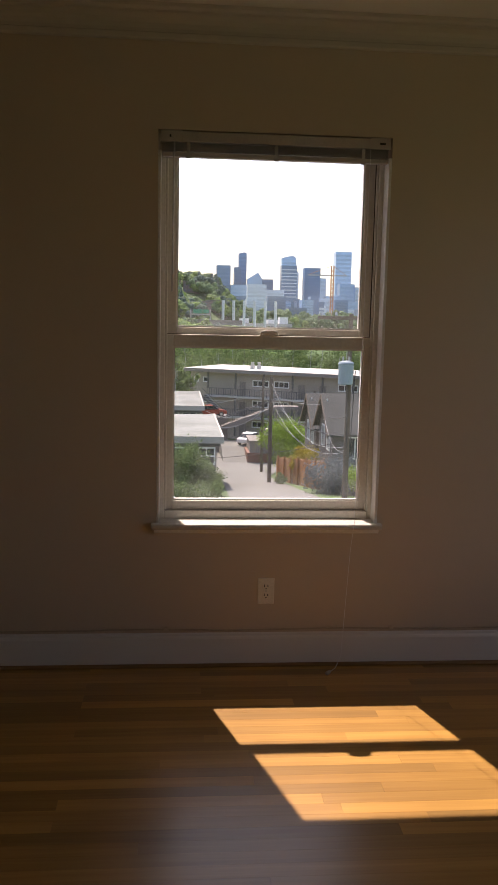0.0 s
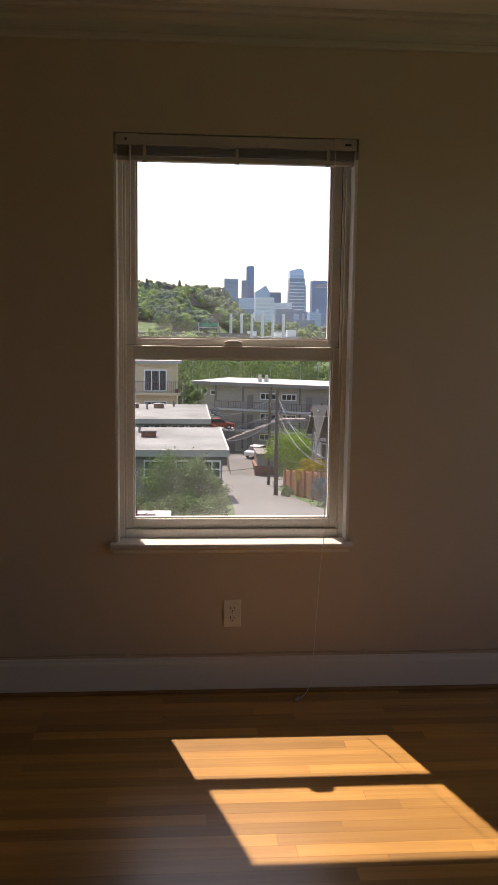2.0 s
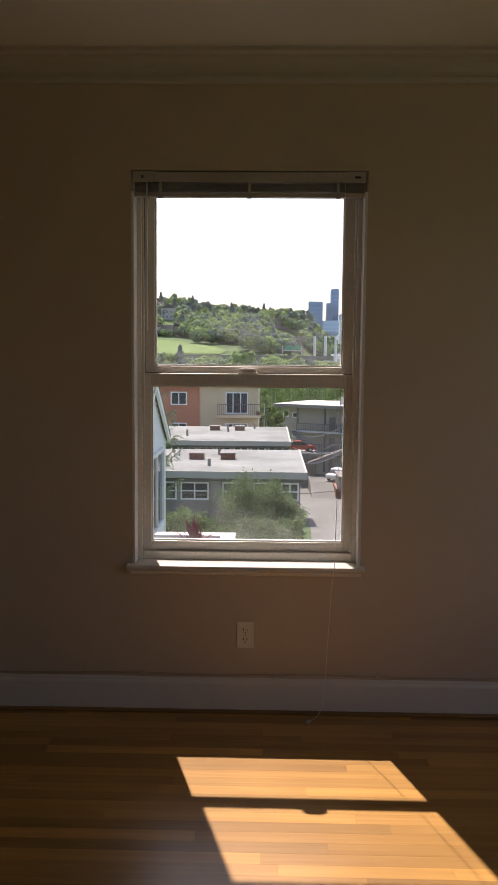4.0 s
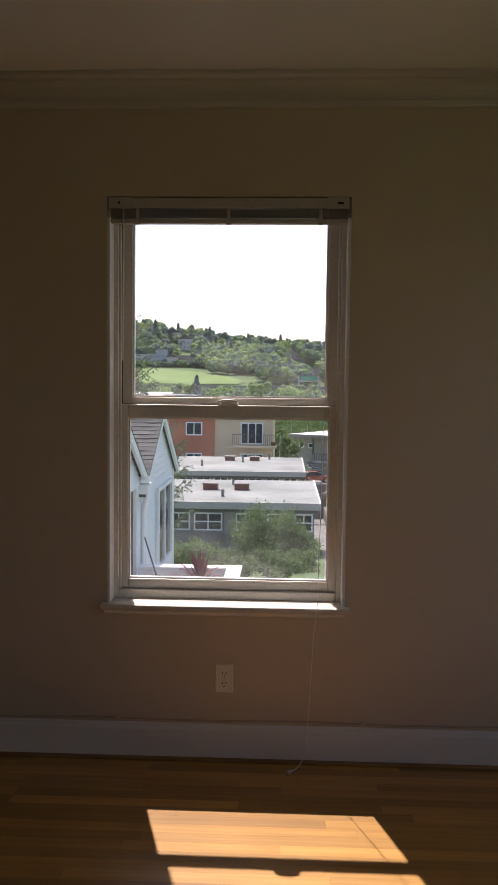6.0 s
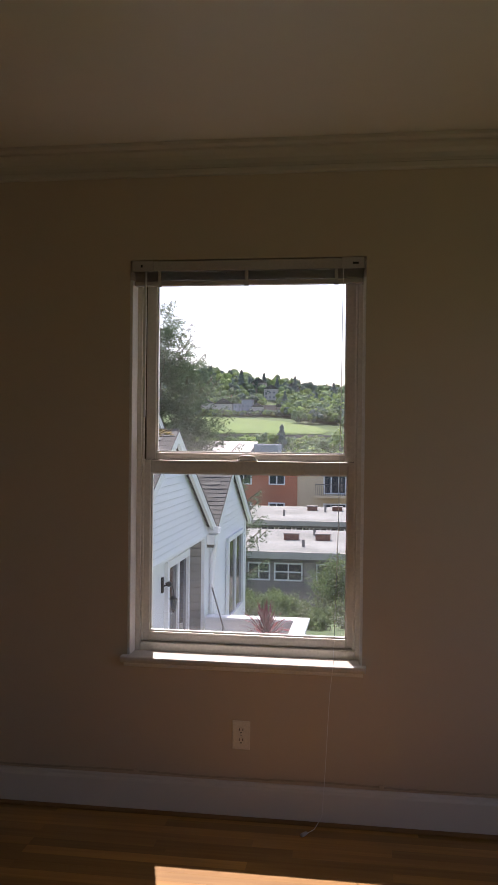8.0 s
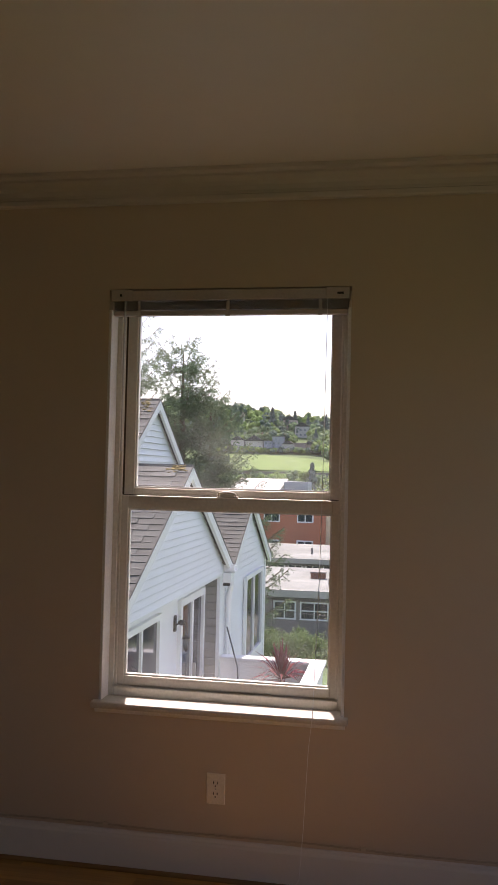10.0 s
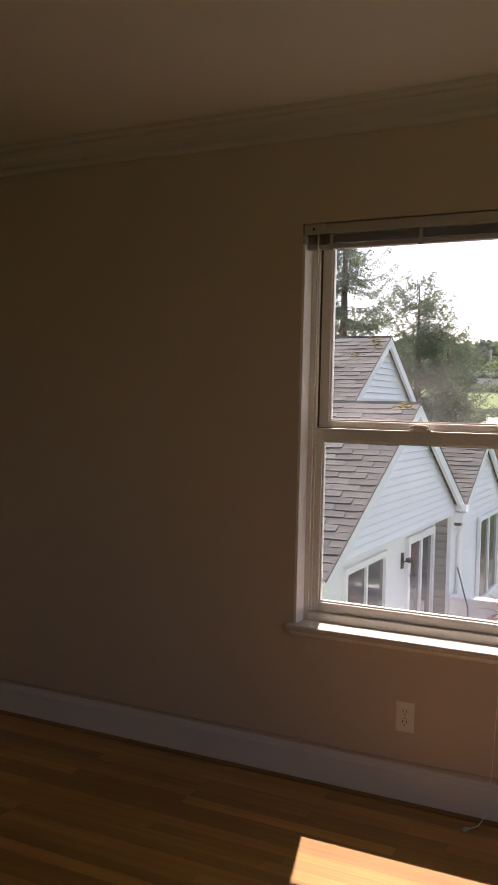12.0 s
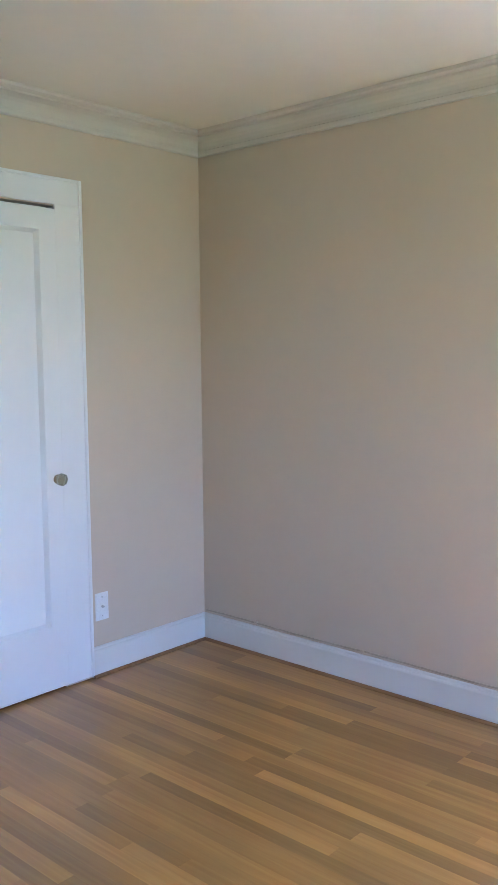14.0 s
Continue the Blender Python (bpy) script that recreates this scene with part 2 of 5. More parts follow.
CRANEM = mat("orange crane steel", (0.62, 0.29, 0.14), 0.5)
POT = mat("terracotta pot", (0.4, 0.17, 0.09), 0.8, 0.1, 8)
BARK = mat("bark", (0.10, 0.075, 0.05), 0.95, 0.25, 4.0, 0.6, 15)
L_BUSH = leafy("shrub leaf", (0.16, 0.225, 0.10))
L_SPRUCE = leafy("spruce needles", (0.135, 0.195, 0.115), 0.45, 0.4)
L_YOUNG = leafy("fresh green leaf", (0.24, 0.37, 0.06))
L_YELLOW = leafy("yellow-green leaf", (0.36, 0.30, 0.04))
L_BLUE = leafy("blue-grey leaf", (0.15, 0.18, 0.19))
L_RED = leafy("burgundy cordyline leaf", (0.22, 0.05, 0.06))
L_BELT = leafy("birch leaf", (0.15, 0.215, 0.085), 0.3, 0.4)
# distance haze is mixed into the next four greens, paler and bluer
W_MID = leafy("hazed wood crowns mid green", (0.215, 0.305, 0.165), 0.12, 0.4, 0.11, 0.35)
W_DARK = leafy("hazed wood crowns dark green", (0.15, 0.215, 0.175), 0.12, 0.35, 0.13, 0.3)
W_LIGHT = leafy("hazed wood crowns light green", (0.29, 0.40, 0.15), 0.12, 0.4, 0.11, 0.3)
W_FIR = leafy("hazed fir needles", (0.17, 0.22, 0.20), 0.14, 0.3, 0.13, 0.3)
W_RED = leafy("copper beech crown", (0.24, 0.08, 0.08), 0.3, 0.2)
TOWERC = ((0.21, 0.32, 0.48), (0.34, 0.50, 0.68), (0.50, 0.68, 0.86), (0.19, 0.27, 0.37), (0.66, 0.74, 0.80), (0.52, 0.64, 0.75))
TOWERS = [mat("tower cladding", c, 0.35, 0.08, 0.02) for c in TOWERC]
TBANDS = [mat("tower window band", tuple(0.84 * q for q in c), 0.3, 0.12, 0.05) for c in TOWERC]


# ---- building helpers ----
class Mesh:
    """Gathers plain shapes into one mesh."""

    def __init__(self):
        self.v, self.f = [], []

    def add(self, verts, faces):
        k = len(self.v)
        self.v += [tuple(p) for p in verts]
        self.f += [tuple(i + k for i in f) for f in faces]
        return self

    def box(self, x0, x1, y0, y1, z0, z1, m=None):
        p = [Vector((x, y, z)) for x in (x0, x1) for y in (y0, y1) for z in (z0, z1)]
        if m is not None:
            p = [m @ q for q in p]
        return self.add(p, [(0, 1, 3, 2), (4, 6, 7, 5), (0, 4, 5, 1), (2, 3, 7, 6), (0, 2, 6, 4), (1, 5, 7, 3)])

    def prism(self, poly, axis, a, b, m=None):
        """A polygon in the two other axes, drawn out from a to b along axis (0, 1, 2)."""
        n, pts = len(poly), []
        for e in (a, b):
            for u, w in poly:
                q = [u, w]
                q.insert(axis, e)
                q = Vector(q)
                pts.append(m @ q if m is not None else q)
        return self.add(pts, [tuple(range(n))[::-1], tuple(range(n, 2 * n))] + [(i, (i + 1) % n, n + (i + 1) % n, n + i) for i in range(n)])

    def tube(self, p, q, r0, r1=None, n=10):
        p, q = Vector(p), Vector(q)
        r1 = r0 if r1 is None else r1
        rot = (q - p).to_track_quat("Z", "Y").to_matrix()
        ring = [rot @ Vector((math.cos(6.28318 * i / n), math.sin(6.28318 * i / n), 0)) for i in range(n)]
        return self.add([p + u * r0 for u in ring] + [q + u * r1 for u in ring],
                        [tuple(range(n))[::-1], tuple(range(n, 2 * n))] + [(i, (i + 1) % n, n + (i + 1) % n, n + i) for i in range(n)])

    def path(self, pts, r, n=6):
        """One round tube through all the points."""
        pts = [Vector(p) for p in pts]
        vs, fs, m = [], [], len(pts)
        for k, p in enumerate(pts):
            rot = (pts[min(k + 1, m - 1)] - pts[max(k - 1, 0)]).to_track_quat("Z", "Y").to_matrix()
            vs += [p + rot @ Vector((r * math.cos(6.28318 * i / n), r * math.sin(6.28318 * i / n), 0)) for i in range(n)]
        for k in range(m - 1):
            fs += [(k * n + i, k * n + (i + 1) % n, (k + 1) * n + (i + 1) % n, (k + 1) * n + i) for i in range(n)]
        return self.add(vs, fs + [tuple(range(n))[::-1], tuple(range((m - 1) * n, m * n))])

    def lathe(self, profile, m, n=16):
        """Rings of (radius, height) about m's z axis."""
        pts = [m @ Vector((r * math.cos(6.28318 * i / n), r * math.sin(6.28318 * i / n), h)) for r, h in profile for i in range(n)]
        k = len(profile)
        fs = [(j * n + i, j * n + (i + 1) % n, (j + 1) * n + (i + 1) % n, (j + 1) * n + i) for j in range(k - 1) for i in range(n)]
        return self.add(pts, fs + [tuple(range(n))[::-1], tuple(range((k - 1) * n, k * n))])

    def data(self, name):
        me = bpy.data.meshes.new(name)
        me.from_pydata(self.v, [], self.f)
        b = bmesh.new()
        b.from_mesh(me)
        bmesh.ops.recalc_face_normals(b, faces=b.faces)
        b.to_mesh(me)
        b.free()
        return me


def part(name, shape, material, parent=None, label="", bevel=0.0, smooth=False, loc=None):
    me = shape.data(name) if isinstance(shape, Mesh) else shape
    if not me.materials:
        me.materials.append(material)
    ob = new(name, me)
    if parent is not None:
        ob.parent = parent
    if loc is not None:
        ob.location = loc
    if label:
        ob["label"] = label
    if smooth:
        for p in me.polygons:
            p.use_smooth = True
    if bevel:
        b = ob.modifiers.new("edge", "BEVEL")
        b.width, b.segments, b.limit_method = bevel, 2, "ANGLE"
    return ob


def thing(name, label, category, at=(0, 0, 0), group="", kind=""):
    ob = new(name)
    ob.location = at
    return tagged(ob, label, category, group, kind)


def setting(name, shape, material, label, category="", bevel=0.0):
    return tagged(part(name, shape, material, None, "", bevel), label, category or name.split("_")[0], kind="structure")


# ---- the room ----
XL, XR, YB, HC = -2.42, 2.35, -4.9, 2.60
OX0, OX1, OZ0, OZ1 = -0.454, 0.466, 0.585, 2.165
WT = 0.26

w = Mesh()
w.box(XL - 0.15, OX0, 0, WT, -0.2, HC + 0.2).box(OX1, XR + 0.15, 0, WT, -0.2, HC + 0.2)
w.box(OX0, OX1, 0, WT, -0.2, OZ0).box(OX0, OX1, 0, 0.19, OZ1, HC + 0.2).box(OX0, OX1, 0.19, WT, OZ1 + 0.15, HC + 0.2)
wall_window = setting("wall_window", w, WALL, "beige painted plaster wall around the sash window", "wall")
DY0, DY1, DH = -1.655, -0.89, 2.15
w = Mesh()
w.box(XL - 0.15, XL, DY1, 0, -0.2, HC + 0.2).box(XL - 0.15, XL, YB, DY0, -0.2, HC + 0.2).box(XL - 0.15, XL, DY0, DY1, DH, HC + 0.2)
wall_left = setting("wall_left", w, WALL, "beige painted plaster wall with a white closet door", "wall")
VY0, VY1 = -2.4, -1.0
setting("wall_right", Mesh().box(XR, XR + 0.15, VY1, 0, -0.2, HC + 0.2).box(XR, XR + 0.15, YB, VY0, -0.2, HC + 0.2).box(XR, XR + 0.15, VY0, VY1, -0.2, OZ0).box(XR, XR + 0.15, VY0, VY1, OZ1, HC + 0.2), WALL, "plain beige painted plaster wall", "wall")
setting("wall_back", Mesh().box(XL - 0.15, XR + 0.15, YB - 0.15, YB, -0.2, HC + 0.2), WALL, "plain beige painted plaster wall", "wall")
setting("ceiling", Mesh().box(XL - 0.15, XR + 0.15, YB - 0.15, WT, HC, HC + 0.15), CEIL, "off-white painted plaster ceiling", "ceiling")
setting("house_body", Mesh().box(XL - 0.15, XR + 0.15, YB - 0.15, WT, -4.6, -0.201), SIDING, "plain sided storey below the room", "wall")
# unseen walls, added to keep sky light from leaking in behind the door
setting("closet_walls", Mesh().box(XL - 0.6, XL - 0.15, DY0 - 0.3, DY0 - 0.2, -0.2, HC).box(XL - 0.6, XL - 0.15, DY1 + 0.2, DY1 + 0.3, -0.2, HC).box(XL - 0.6, XL - 0.15, DY0 - 0.2, DY1 + 0.2, HC - 0.1, HC), WALL, "plain unseen walls keeping sky light out behind the door", "wall")
setting("closet_back", Mesh().box(XL - 0.7, XL - 0.6, DY0 - 0.3, DY1 + 0.3, -0.2, HC), WALL, "plain closet wall behind the door", "wall")

# crown moulding: flat band, cove and bead, run along each wall
CROWN = ((0.0, 2.487), (0.015, 2.489), (0.018, 2.495), (0.018, 2.511), (0.012, 2.515), (0.005, 2.517), (0.005, 2.530), (0.010, 2.547), (0.022, 2.560), (0.045, 2.568),
         (0.060, 2.570), (0.060, 2.578), (0.070, 2.580), (0.080, 2.586), (0.080, 2.5995), (0.0, 2.5995))
crown = thing("crown_moulding", "off-white cove crown moulding below the ceiling", "moulding", kind="structure")


def run_x(profile, x0, x1, y, into):
    return Mesh().prism([(y + into * d, z) for d, z in profile], 0, x0, x1)


def run_y(profile, y0, y1, x, into):
    return Mesh().prism([(x + into * d, z) for d, z in profile], 1, y0, y1)


part("moulding_run", run_x(CROWN, XL, XR, 0, -1), CROWN_SHADED, crown)
part("moulding_run", run_y(CROWN, YB, -0.0005, XL, 1), CROWN_SHADED, crown)
part("moulding_run", run_y(CROWN, YB, -0.0005, XR, -1), CROWN_SHADED, crown)
part("moulding_run", run_x(CROWN, XL, XR, YB, 1), CROWN_SHADED, crown)

BASE = ((0.0, 0.004), (0.017, 0.004), (0.017, 0.120), (0.014, 0.127), (0.010, 0.131), (0.009, 0.139), (0.005, 0.143), (0.0, 0.143))
SHOEP = ((0.0165, 0.001), (0.031, 0.001), (0.030, 0.007), (0.026, 0.012), (0.020, 0.014), (0.0165, 0.014))
CY1 = -0.752
base = thing("baseboard", "white painted baseboard with a moulded top edge", "baseboard", kind="structure")
part("baseboard_run", run_x(BASE, XL, XR, 0, -1), TRIM, base)
part("baseboard_run", run_y(BASE, CY1, -0.0005, XL, 1), TRIM, base)
part("baseboard_run", run_y(BASE, YB, DY0 - 0.105, XL, 1), TRIM, base)
part("baseboard_run", run_y(BASE, YB, -0.0005, XR, -1), TRIM, base)
part("baseboard_run", run_x(BASE, XL, XR, YB, 1), TRIM, base)
part("shoe_moulding", run_x(SHOEP, XL + 0.03, XR, 0, -1), SHOE, base, "thin brown wooden shoe moulding")
part("shoe_moulding", run_y(SHOEP, CY1, -0.017, XL, 1), SHOE, base, "thin brown wooden shoe moulding")

wire = thing("cable_run", "painted coaxial cable clipped along the top of the baseboard", "cable", (0, -0.006, 0.158))
pts = [(XL + 0.02 + i * 0.12, 0.001 * math.sin(i * 1.7), 0.0025 * math.sin(i * 0.9)) for i in range(39)]
part("cable", Mesh().path(pts, 0.0034), WIREP, wire)
for x in (-2.05, -1.405, -0.41, 0.545, 1.5):
    part("clip", Mesh().box(x - 0.009, x + 0.009, -0.008, 0.006, -0.006, 0.010), WALL, wire, bevel=0.002)


# ---- sash window ----
win = thing("window_1", "almond vinyl single-hung window with dusty clear panes", "window", (0, 0, 0), kind="structure")
FY0, FY1 = 0.075, 0.19
f = Mesh()
for x0, x1 in ((OX0, OX0 + 0.012), (OX1 - 0.012, OX1)):
    f.box(x0, x1, -0.001, FY0, OZ0 + 0.028, 2.088)
part("jamb_lining", f, SILLP, win, "off-white painted reveal", bevel=0.002)
f = Mesh()
f.box(OX0, OX0 + 0.030, FY0, FY1, OZ0 + 0.02, OZ1).box(OX1 - 0.030, OX1, FY0, FY1, OZ0 + 0.02, OZ1)
f.box(OX0 + 0.03, OX1 - 0.03, FY0, FY1, OZ1 - 0.012, OZ1).box(OX0 + 0.03, OX1 - 0.03, FY0, FY1, OZ0 + 0.02, 0.648)
f.box(OX0 + 0.03, OX0 + 0.040, 0.085, 0.092, 0.648, OZ1 - 0.012).box(OX1 - 0.040, OX1 - 0.03, 0.085, 0.092, 0.648, OZ1 - 0.012)
part("window_frame", f, VINYL, win, "almond vinyl outer frame", bevel=0.003)


def sash(name, x0, x1, z0, z1, y0, y1, side, top, bottom):
    s = Mesh()
    s.box(x0, x0 + side, y0, y1, z0, z1).box(x1 - side, x1, y0, y1, z0, z1)
    s.box(x0 + side, x1 - side, y0, y1, z1 - top, z1).box(x0 + side, x1 - side, y0, y1, z0, z0 + bottom)
    o = part(name, s, VINYL, win, "almond vinyl sash", bevel=0.003)
    b = Mesh()
    gx0, gx1, gz0, gz1, r = x0 + side, x1 - side, z0 + bottom, z1 - top, 0.006
    b.box(gx0, gx0 + r, y0 + 0.008, y1 - 0.006, gz0, gz1).box(gx1 - r, gx1, y0 + 0.008, y1 - 0.006, gz0, gz1)
    b.box(gx0 + r, gx1 - r, y0 + 0.008, y1 - 0.006, gz1 - r, gz1).box(gx0 + r, gx1 - r, y0 + 0.008, y1 - 0.006, gz0, gz0 + r)
    part("glazing_bead", b, SILLP, o, "pale glazing bead")
    ym = (y0 + y1) / 2
    g = part("pane", Mesh().box(gx0 + 0.001, gx1 - 0.001, ym - 0.002, ym + 0.002, gz0 + 0.001, gz1 - 0.001), GLASSU if gz0 > 1.2 else GLASS, o, "clear glass pane with a dusty, hazy film")
    g.visible_shadow = False
    return o


sash("upper_sash", -0.4236, 0.4356, 1.376, 2.152, 0.1285, 0.165, 0.0455, 0.020, 0.034)
# no open gap here: dark strips paint in its shade
part("jamb_channel", Mesh().box(-0.424, -0.417, 0.1262, 0.1284, 1.384, 2.12).box(0.4295, 0.4365, 0.1262, 0.1284, 1.384, 2.12), BARK, win, "dark strip for the shaded gap beside the upper sash")
low = sash("lower_sash", -0.433, 0.446, 0.650, 1.381, 0.094, 0.128, 0.044, 0.050, 0.038)
part("sash_lock", Mesh().box(-0.036, 0.044, 0.086, 0.118, 1.381, 1.387).path([(-0.030, 0.088, 1.388), (-0.026, 0.084, 1.397), (-0.012, 0.081, 1.401), (0.020, 0.081, 1.401), (0.034, 0.084, 1.397), (0.038, 0.088, 1.388)], 0.0045, 8).box(-0.024, 0.032, 0.0825, 0.090, 1.387, 1.3985).lathe([(0.016, 0), (0.016, 0.010), (0.012, 0.013)], Matrix.Translation((0.004, 0.104, 1.386)), 14), SILLP, low, "white sash lock", bevel=0.001)
part("weather_strip", Mesh().box(OX0 + 0.032, OX1 - 0.032, 0.1281, 0.1284, 1.3765, 1.3832), BARK, low, "dark weather strip")
stool = Mesh().prism([(-0.030, 0.590), (-0.036, 0.594), (-0.038, 0.603), (-0.036, 0.612), (-0.030, 0.615), (0.0, 0.615), (0.0, 0.590)], 0, -0.473, 0.481)
stool.box(OX0 + 0.001, OX1 - 0.001, 0.0, FY0, 0.590, 0.615)
part("window_sill", stool, STOOLP, win, "white painted wooden stool with worn edge", bevel=0.002)
part("sill_apron", Mesh().prism([(0.0, 0.572), (-0.012, 0.572), (-0.018, 0.580), (-0.020, 0.590), (0.0, 0.590)], 0, -0.462, 0.470), SILLP, win, "narrow moulding under the stool")
part("outer_sill", Mesh().prism([(FY1, 0.645), (FY1, 0.56), (WT + 0.04, 0.54), (WT + 0.04, 0.56)], 0, OX0 - 0.03, OX1 + 0.03), WTRIM, win, "white outer sill")

# raised mini blind, with wand and cord
bl = thing("window_blind", "raised white mini blind bunched at the top of the window", "blind", (0.0065, 0.024, 2.11))
part("head_rail", Mesh().box(-0.451, 0.451, -0.026, 0.024, 0.012, 0.050), BLIND, bl, bevel=0.002)
for i, x in enumerate((-0.417, 0.401)):
    part("bracket", Mesh().box(x - 0.034, x + 0.050, -0.029, -0.0262, 0.010, 0.052), BLIND, bl, bevel=0.001)
    part("bracket_hole", Mesh().box(x + 0.006 * i, x + 0.007 + 0.022 * i, -0.031, -0.0292, 0.026, 0.036 - 0.002 * i), DARK, bl)
for i in range(17):
    z = 0.008 - i * 0.0019
    part("slat", Mesh().prism([(-0.014, z), (-0.006, z + 0.0022), (0.006, z + 0.0022), (0.014, z), (0.014, z - 0.0006), (0.006, z + 0.0016), (-0.006, z + 0.0016), (-0.014, z - 0.0006)], 0, -0.446 + 0.002 * math.sin(i * 2.1), 0.446 + 0.002 * math.sin(i * 1.3)), BLIND, bl)
part("bottom_rail", Mesh().box(-0.446, 0.446, -0.015, 0.015, -0.043, -0.026), BLIND, bl, "white bottom rail", bevel=0.003)
for x in (-0.345, 0.0, 0.345):
    part("ladder_tape", Mesh().box(x - 0.006, x + 0.006, -0.0175, -0.0155, -0.046, 0.014).box(x - 0.009, x + 0.009, -0.019, -0.0155, -0.049, -0.040), TAPE, bl)
part("tilt_wand", Mesh().tube((-0.398, -0.02, 0.02), (-0.402, -0.012, -0.56), 0.0035, 0.004), PLATEW, bl, "clear plastic tilt wand", smooth=True)
cord = [(0.372, -0.024, 0.02), (0.369, -0.03, -0.5), (0.364, -0.045, -1.0), (0.352, -0.076, -1.49), (0.340, -0.0765, -1.60), (0.326, -0.068, -1.90), (0.316, -0.075, -2.06), (0.290, -0.10, -2.098), (0.264, -0.13, -2.102)]
part("lift_cord", Mesh().path(cord, 0.0013, 6), PLATEW, bl, "thin white lift cord")
part("tassel", Mesh().lathe([(0.002, 0), (0.006, 0.004), (0.008, 0.022), (0.007, 0.03)], Matrix.Translation((0.265, -0.125, -2.100)) @ pose(0, 0, 0, 96, 0, -40), 10), TAPE, bl, "small white cord tassel", smooth=True)


# ---- closet door ----
cas = thing("door_casing", "white painted flat door casing with a back band", "trim", kind="structure")
part("casing_leg", Mesh().box(XL, XL + 0.0125, DY1, CY1, 0.012, DH + 0.005), DOORP, cas)
part("casing_leg", Mesh().box(XL, XL + 0.0125, DY0 - 0.105, DY0, 0.012, DH + 0.005), DOORP, cas, bevel=0.003)
part("casing_head", Mesh().box(XL, XL + 0.0125, DY0 - 0.105, CY1, DH + 0.005, DH + 0.115), DOORP, cas, bevel=0.003)
part("back_band", Mesh().box(XL, XL + 0.020, CY1 - 0.012, CY1 + 0.004, 0.012, DH + 0.12).box(XL, XL + 0.020, DY0 - 0.109, CY1 - 0.012, DH + 0.107, DH + 0.12), DOORP, cas, bevel=0.003)
part("door_stop", Mesh().box(XL - 0.15, XL, DY1, DY1 + 0.001, 0.0, DH).box(XL - 0.08, XL - 0.055, DY0, DY1, DH - 0.012, DH), DOORP, cas)
door = thing("door_1", "closed white painted single-panel closet door", "door", (0, 0, 0), kind="structure")
FX0, FX1 = XL - 0.030, XL + 0.0121
PY0, PY1, PZ0, PZ1 = DY0 + 0.105, DY1 - 0.085, 0.30, DH - 0.108
d = Mesh()
d.box(FX0, FX1, DY0 + 0.003, PY0, 0.012, DH - 0.016).box(FX0, FX1, PY1, DY1 - 0.0004, 0.012, DH - 0.016)
d.box(FX0, FX1, PY0, PY1, 0.012, PZ0).box(FX0, FX1, PY0, PY1, PZ1, DH - 0.016)
part("stile_and_rail_frame", d, DOORP, door)
part("panel", Mesh().box(FX0 + 0.010, FX1 - 0.020, PY0 - 0.005, PY1 + 0.005, PZ0 - 0.005, PZ1 + 0.005), DOORP, door)
b = Mesh()
fa, fb_, mw = FX1 - 0.001, FX1 - 0.0205, 0.016
b.prism([(fa, PY0), (fb_, PY0 + mw), (fb_, PY0)], 2, PZ0, PZ1).prism([(fa, PY1), (fb_, PY1), (fb_, PY1 - mw)], 2, PZ0, PZ1)
b.prism([(fa, PZ0), (fb_, PZ0), (fb_, PZ0 + mw)], 1, PY0, PY1).prism([(fa, PZ1), (fb_, PZ1 - mw), (fb_, PZ1)], 1, PY0, PY1)
part("panel_moulding", b, DOORP, door)
KM = Matrix.Translation((FX1, -0.920, 0.962)) @ pose(0, 0, 0, 0, 90, 0)
part("knob_rose", Mesh().lathe([(0.020, 0.0), (0.021, 0.003), (0.016, 0.006), (0.010, 0.008), (0.009, 0.014)], KM, 20), BRASS, door, "aged brass knob rose", smooth=True)
CRYSTAL = bpy.data.materials.new("cut glass")
CRYSTAL.use_nodes = True
cb = CRYSTAL.node_tree.nodes["Principled BSDF"]
cb.inputs["Base Color"].default_value, cb.inputs["Roughness"].default_value, cb.inputs["Transmission Weight"].default_value, cb.inputs["IOR"].default_value = (0.75, 0.82, 0.72, 1), 0.05, 0.8, 1.5
part("door_knob", Mesh().lathe([(0.012, 0.010), (0.023, 0.018), (0.029, 0.030), (0.028, 0.042), (0.019, 0.050), (0.010, 0.052)], KM, 8), CRYSTAL, door, "faceted glass door knob")
for z in (0.28, 1.85):
    part("hinge", Mesh().tube((XL + 0.010, DY0 + 0.001, z), (XL + 0.010, DY0 + 0.001, z + 0.09), 0.006), DOORP, door)

# wall plates
op = thing("wall_outlet", "ivory duplex wall outlet on the beige wall", "outlet", (0.0055, 0, 0.3235))
part("cover_plate", Mesh().box(-0.035, 0.035, -0.006, 0.0, -0.056, 0.056), PLATE, op, bevel=0.003)
for z in (0.0195, -0.0195):
    r = part("receptacle", Mesh().lathe([(0.0165, 0.0), (0.0165, 0.0025), (0.0155, 0.003)], Matrix.Translation((0, -0.006, z)) @ pose(0, 0, 0, 90, 0, 0), 20), PLATE, op)
    sl = Mesh().box(-0.0085, -0.0055, -0.0096, -0.0092, z - 0.001, z + 0.009).box(0.0055, 0.0085, -0.0096, -0.0092, z - 0.001, z + 0.008)
    sl.lathe([(0.0028, 0.0), (0.0028, 0.0004)], Matrix.Translation((0, -0.0092, z - 0.008)) @ pose(0, 0, 0, 90, 0, 0), 10)
    part("slot", sl, DARK, op)
part("screw", Mesh().lathe([(0.003, 0), (0.003, 0.0012)], Matrix.Translation((0, -0.006, 0)) @ pose(0, 0, 0, 90, 0, 0), 10), STEEL, op)
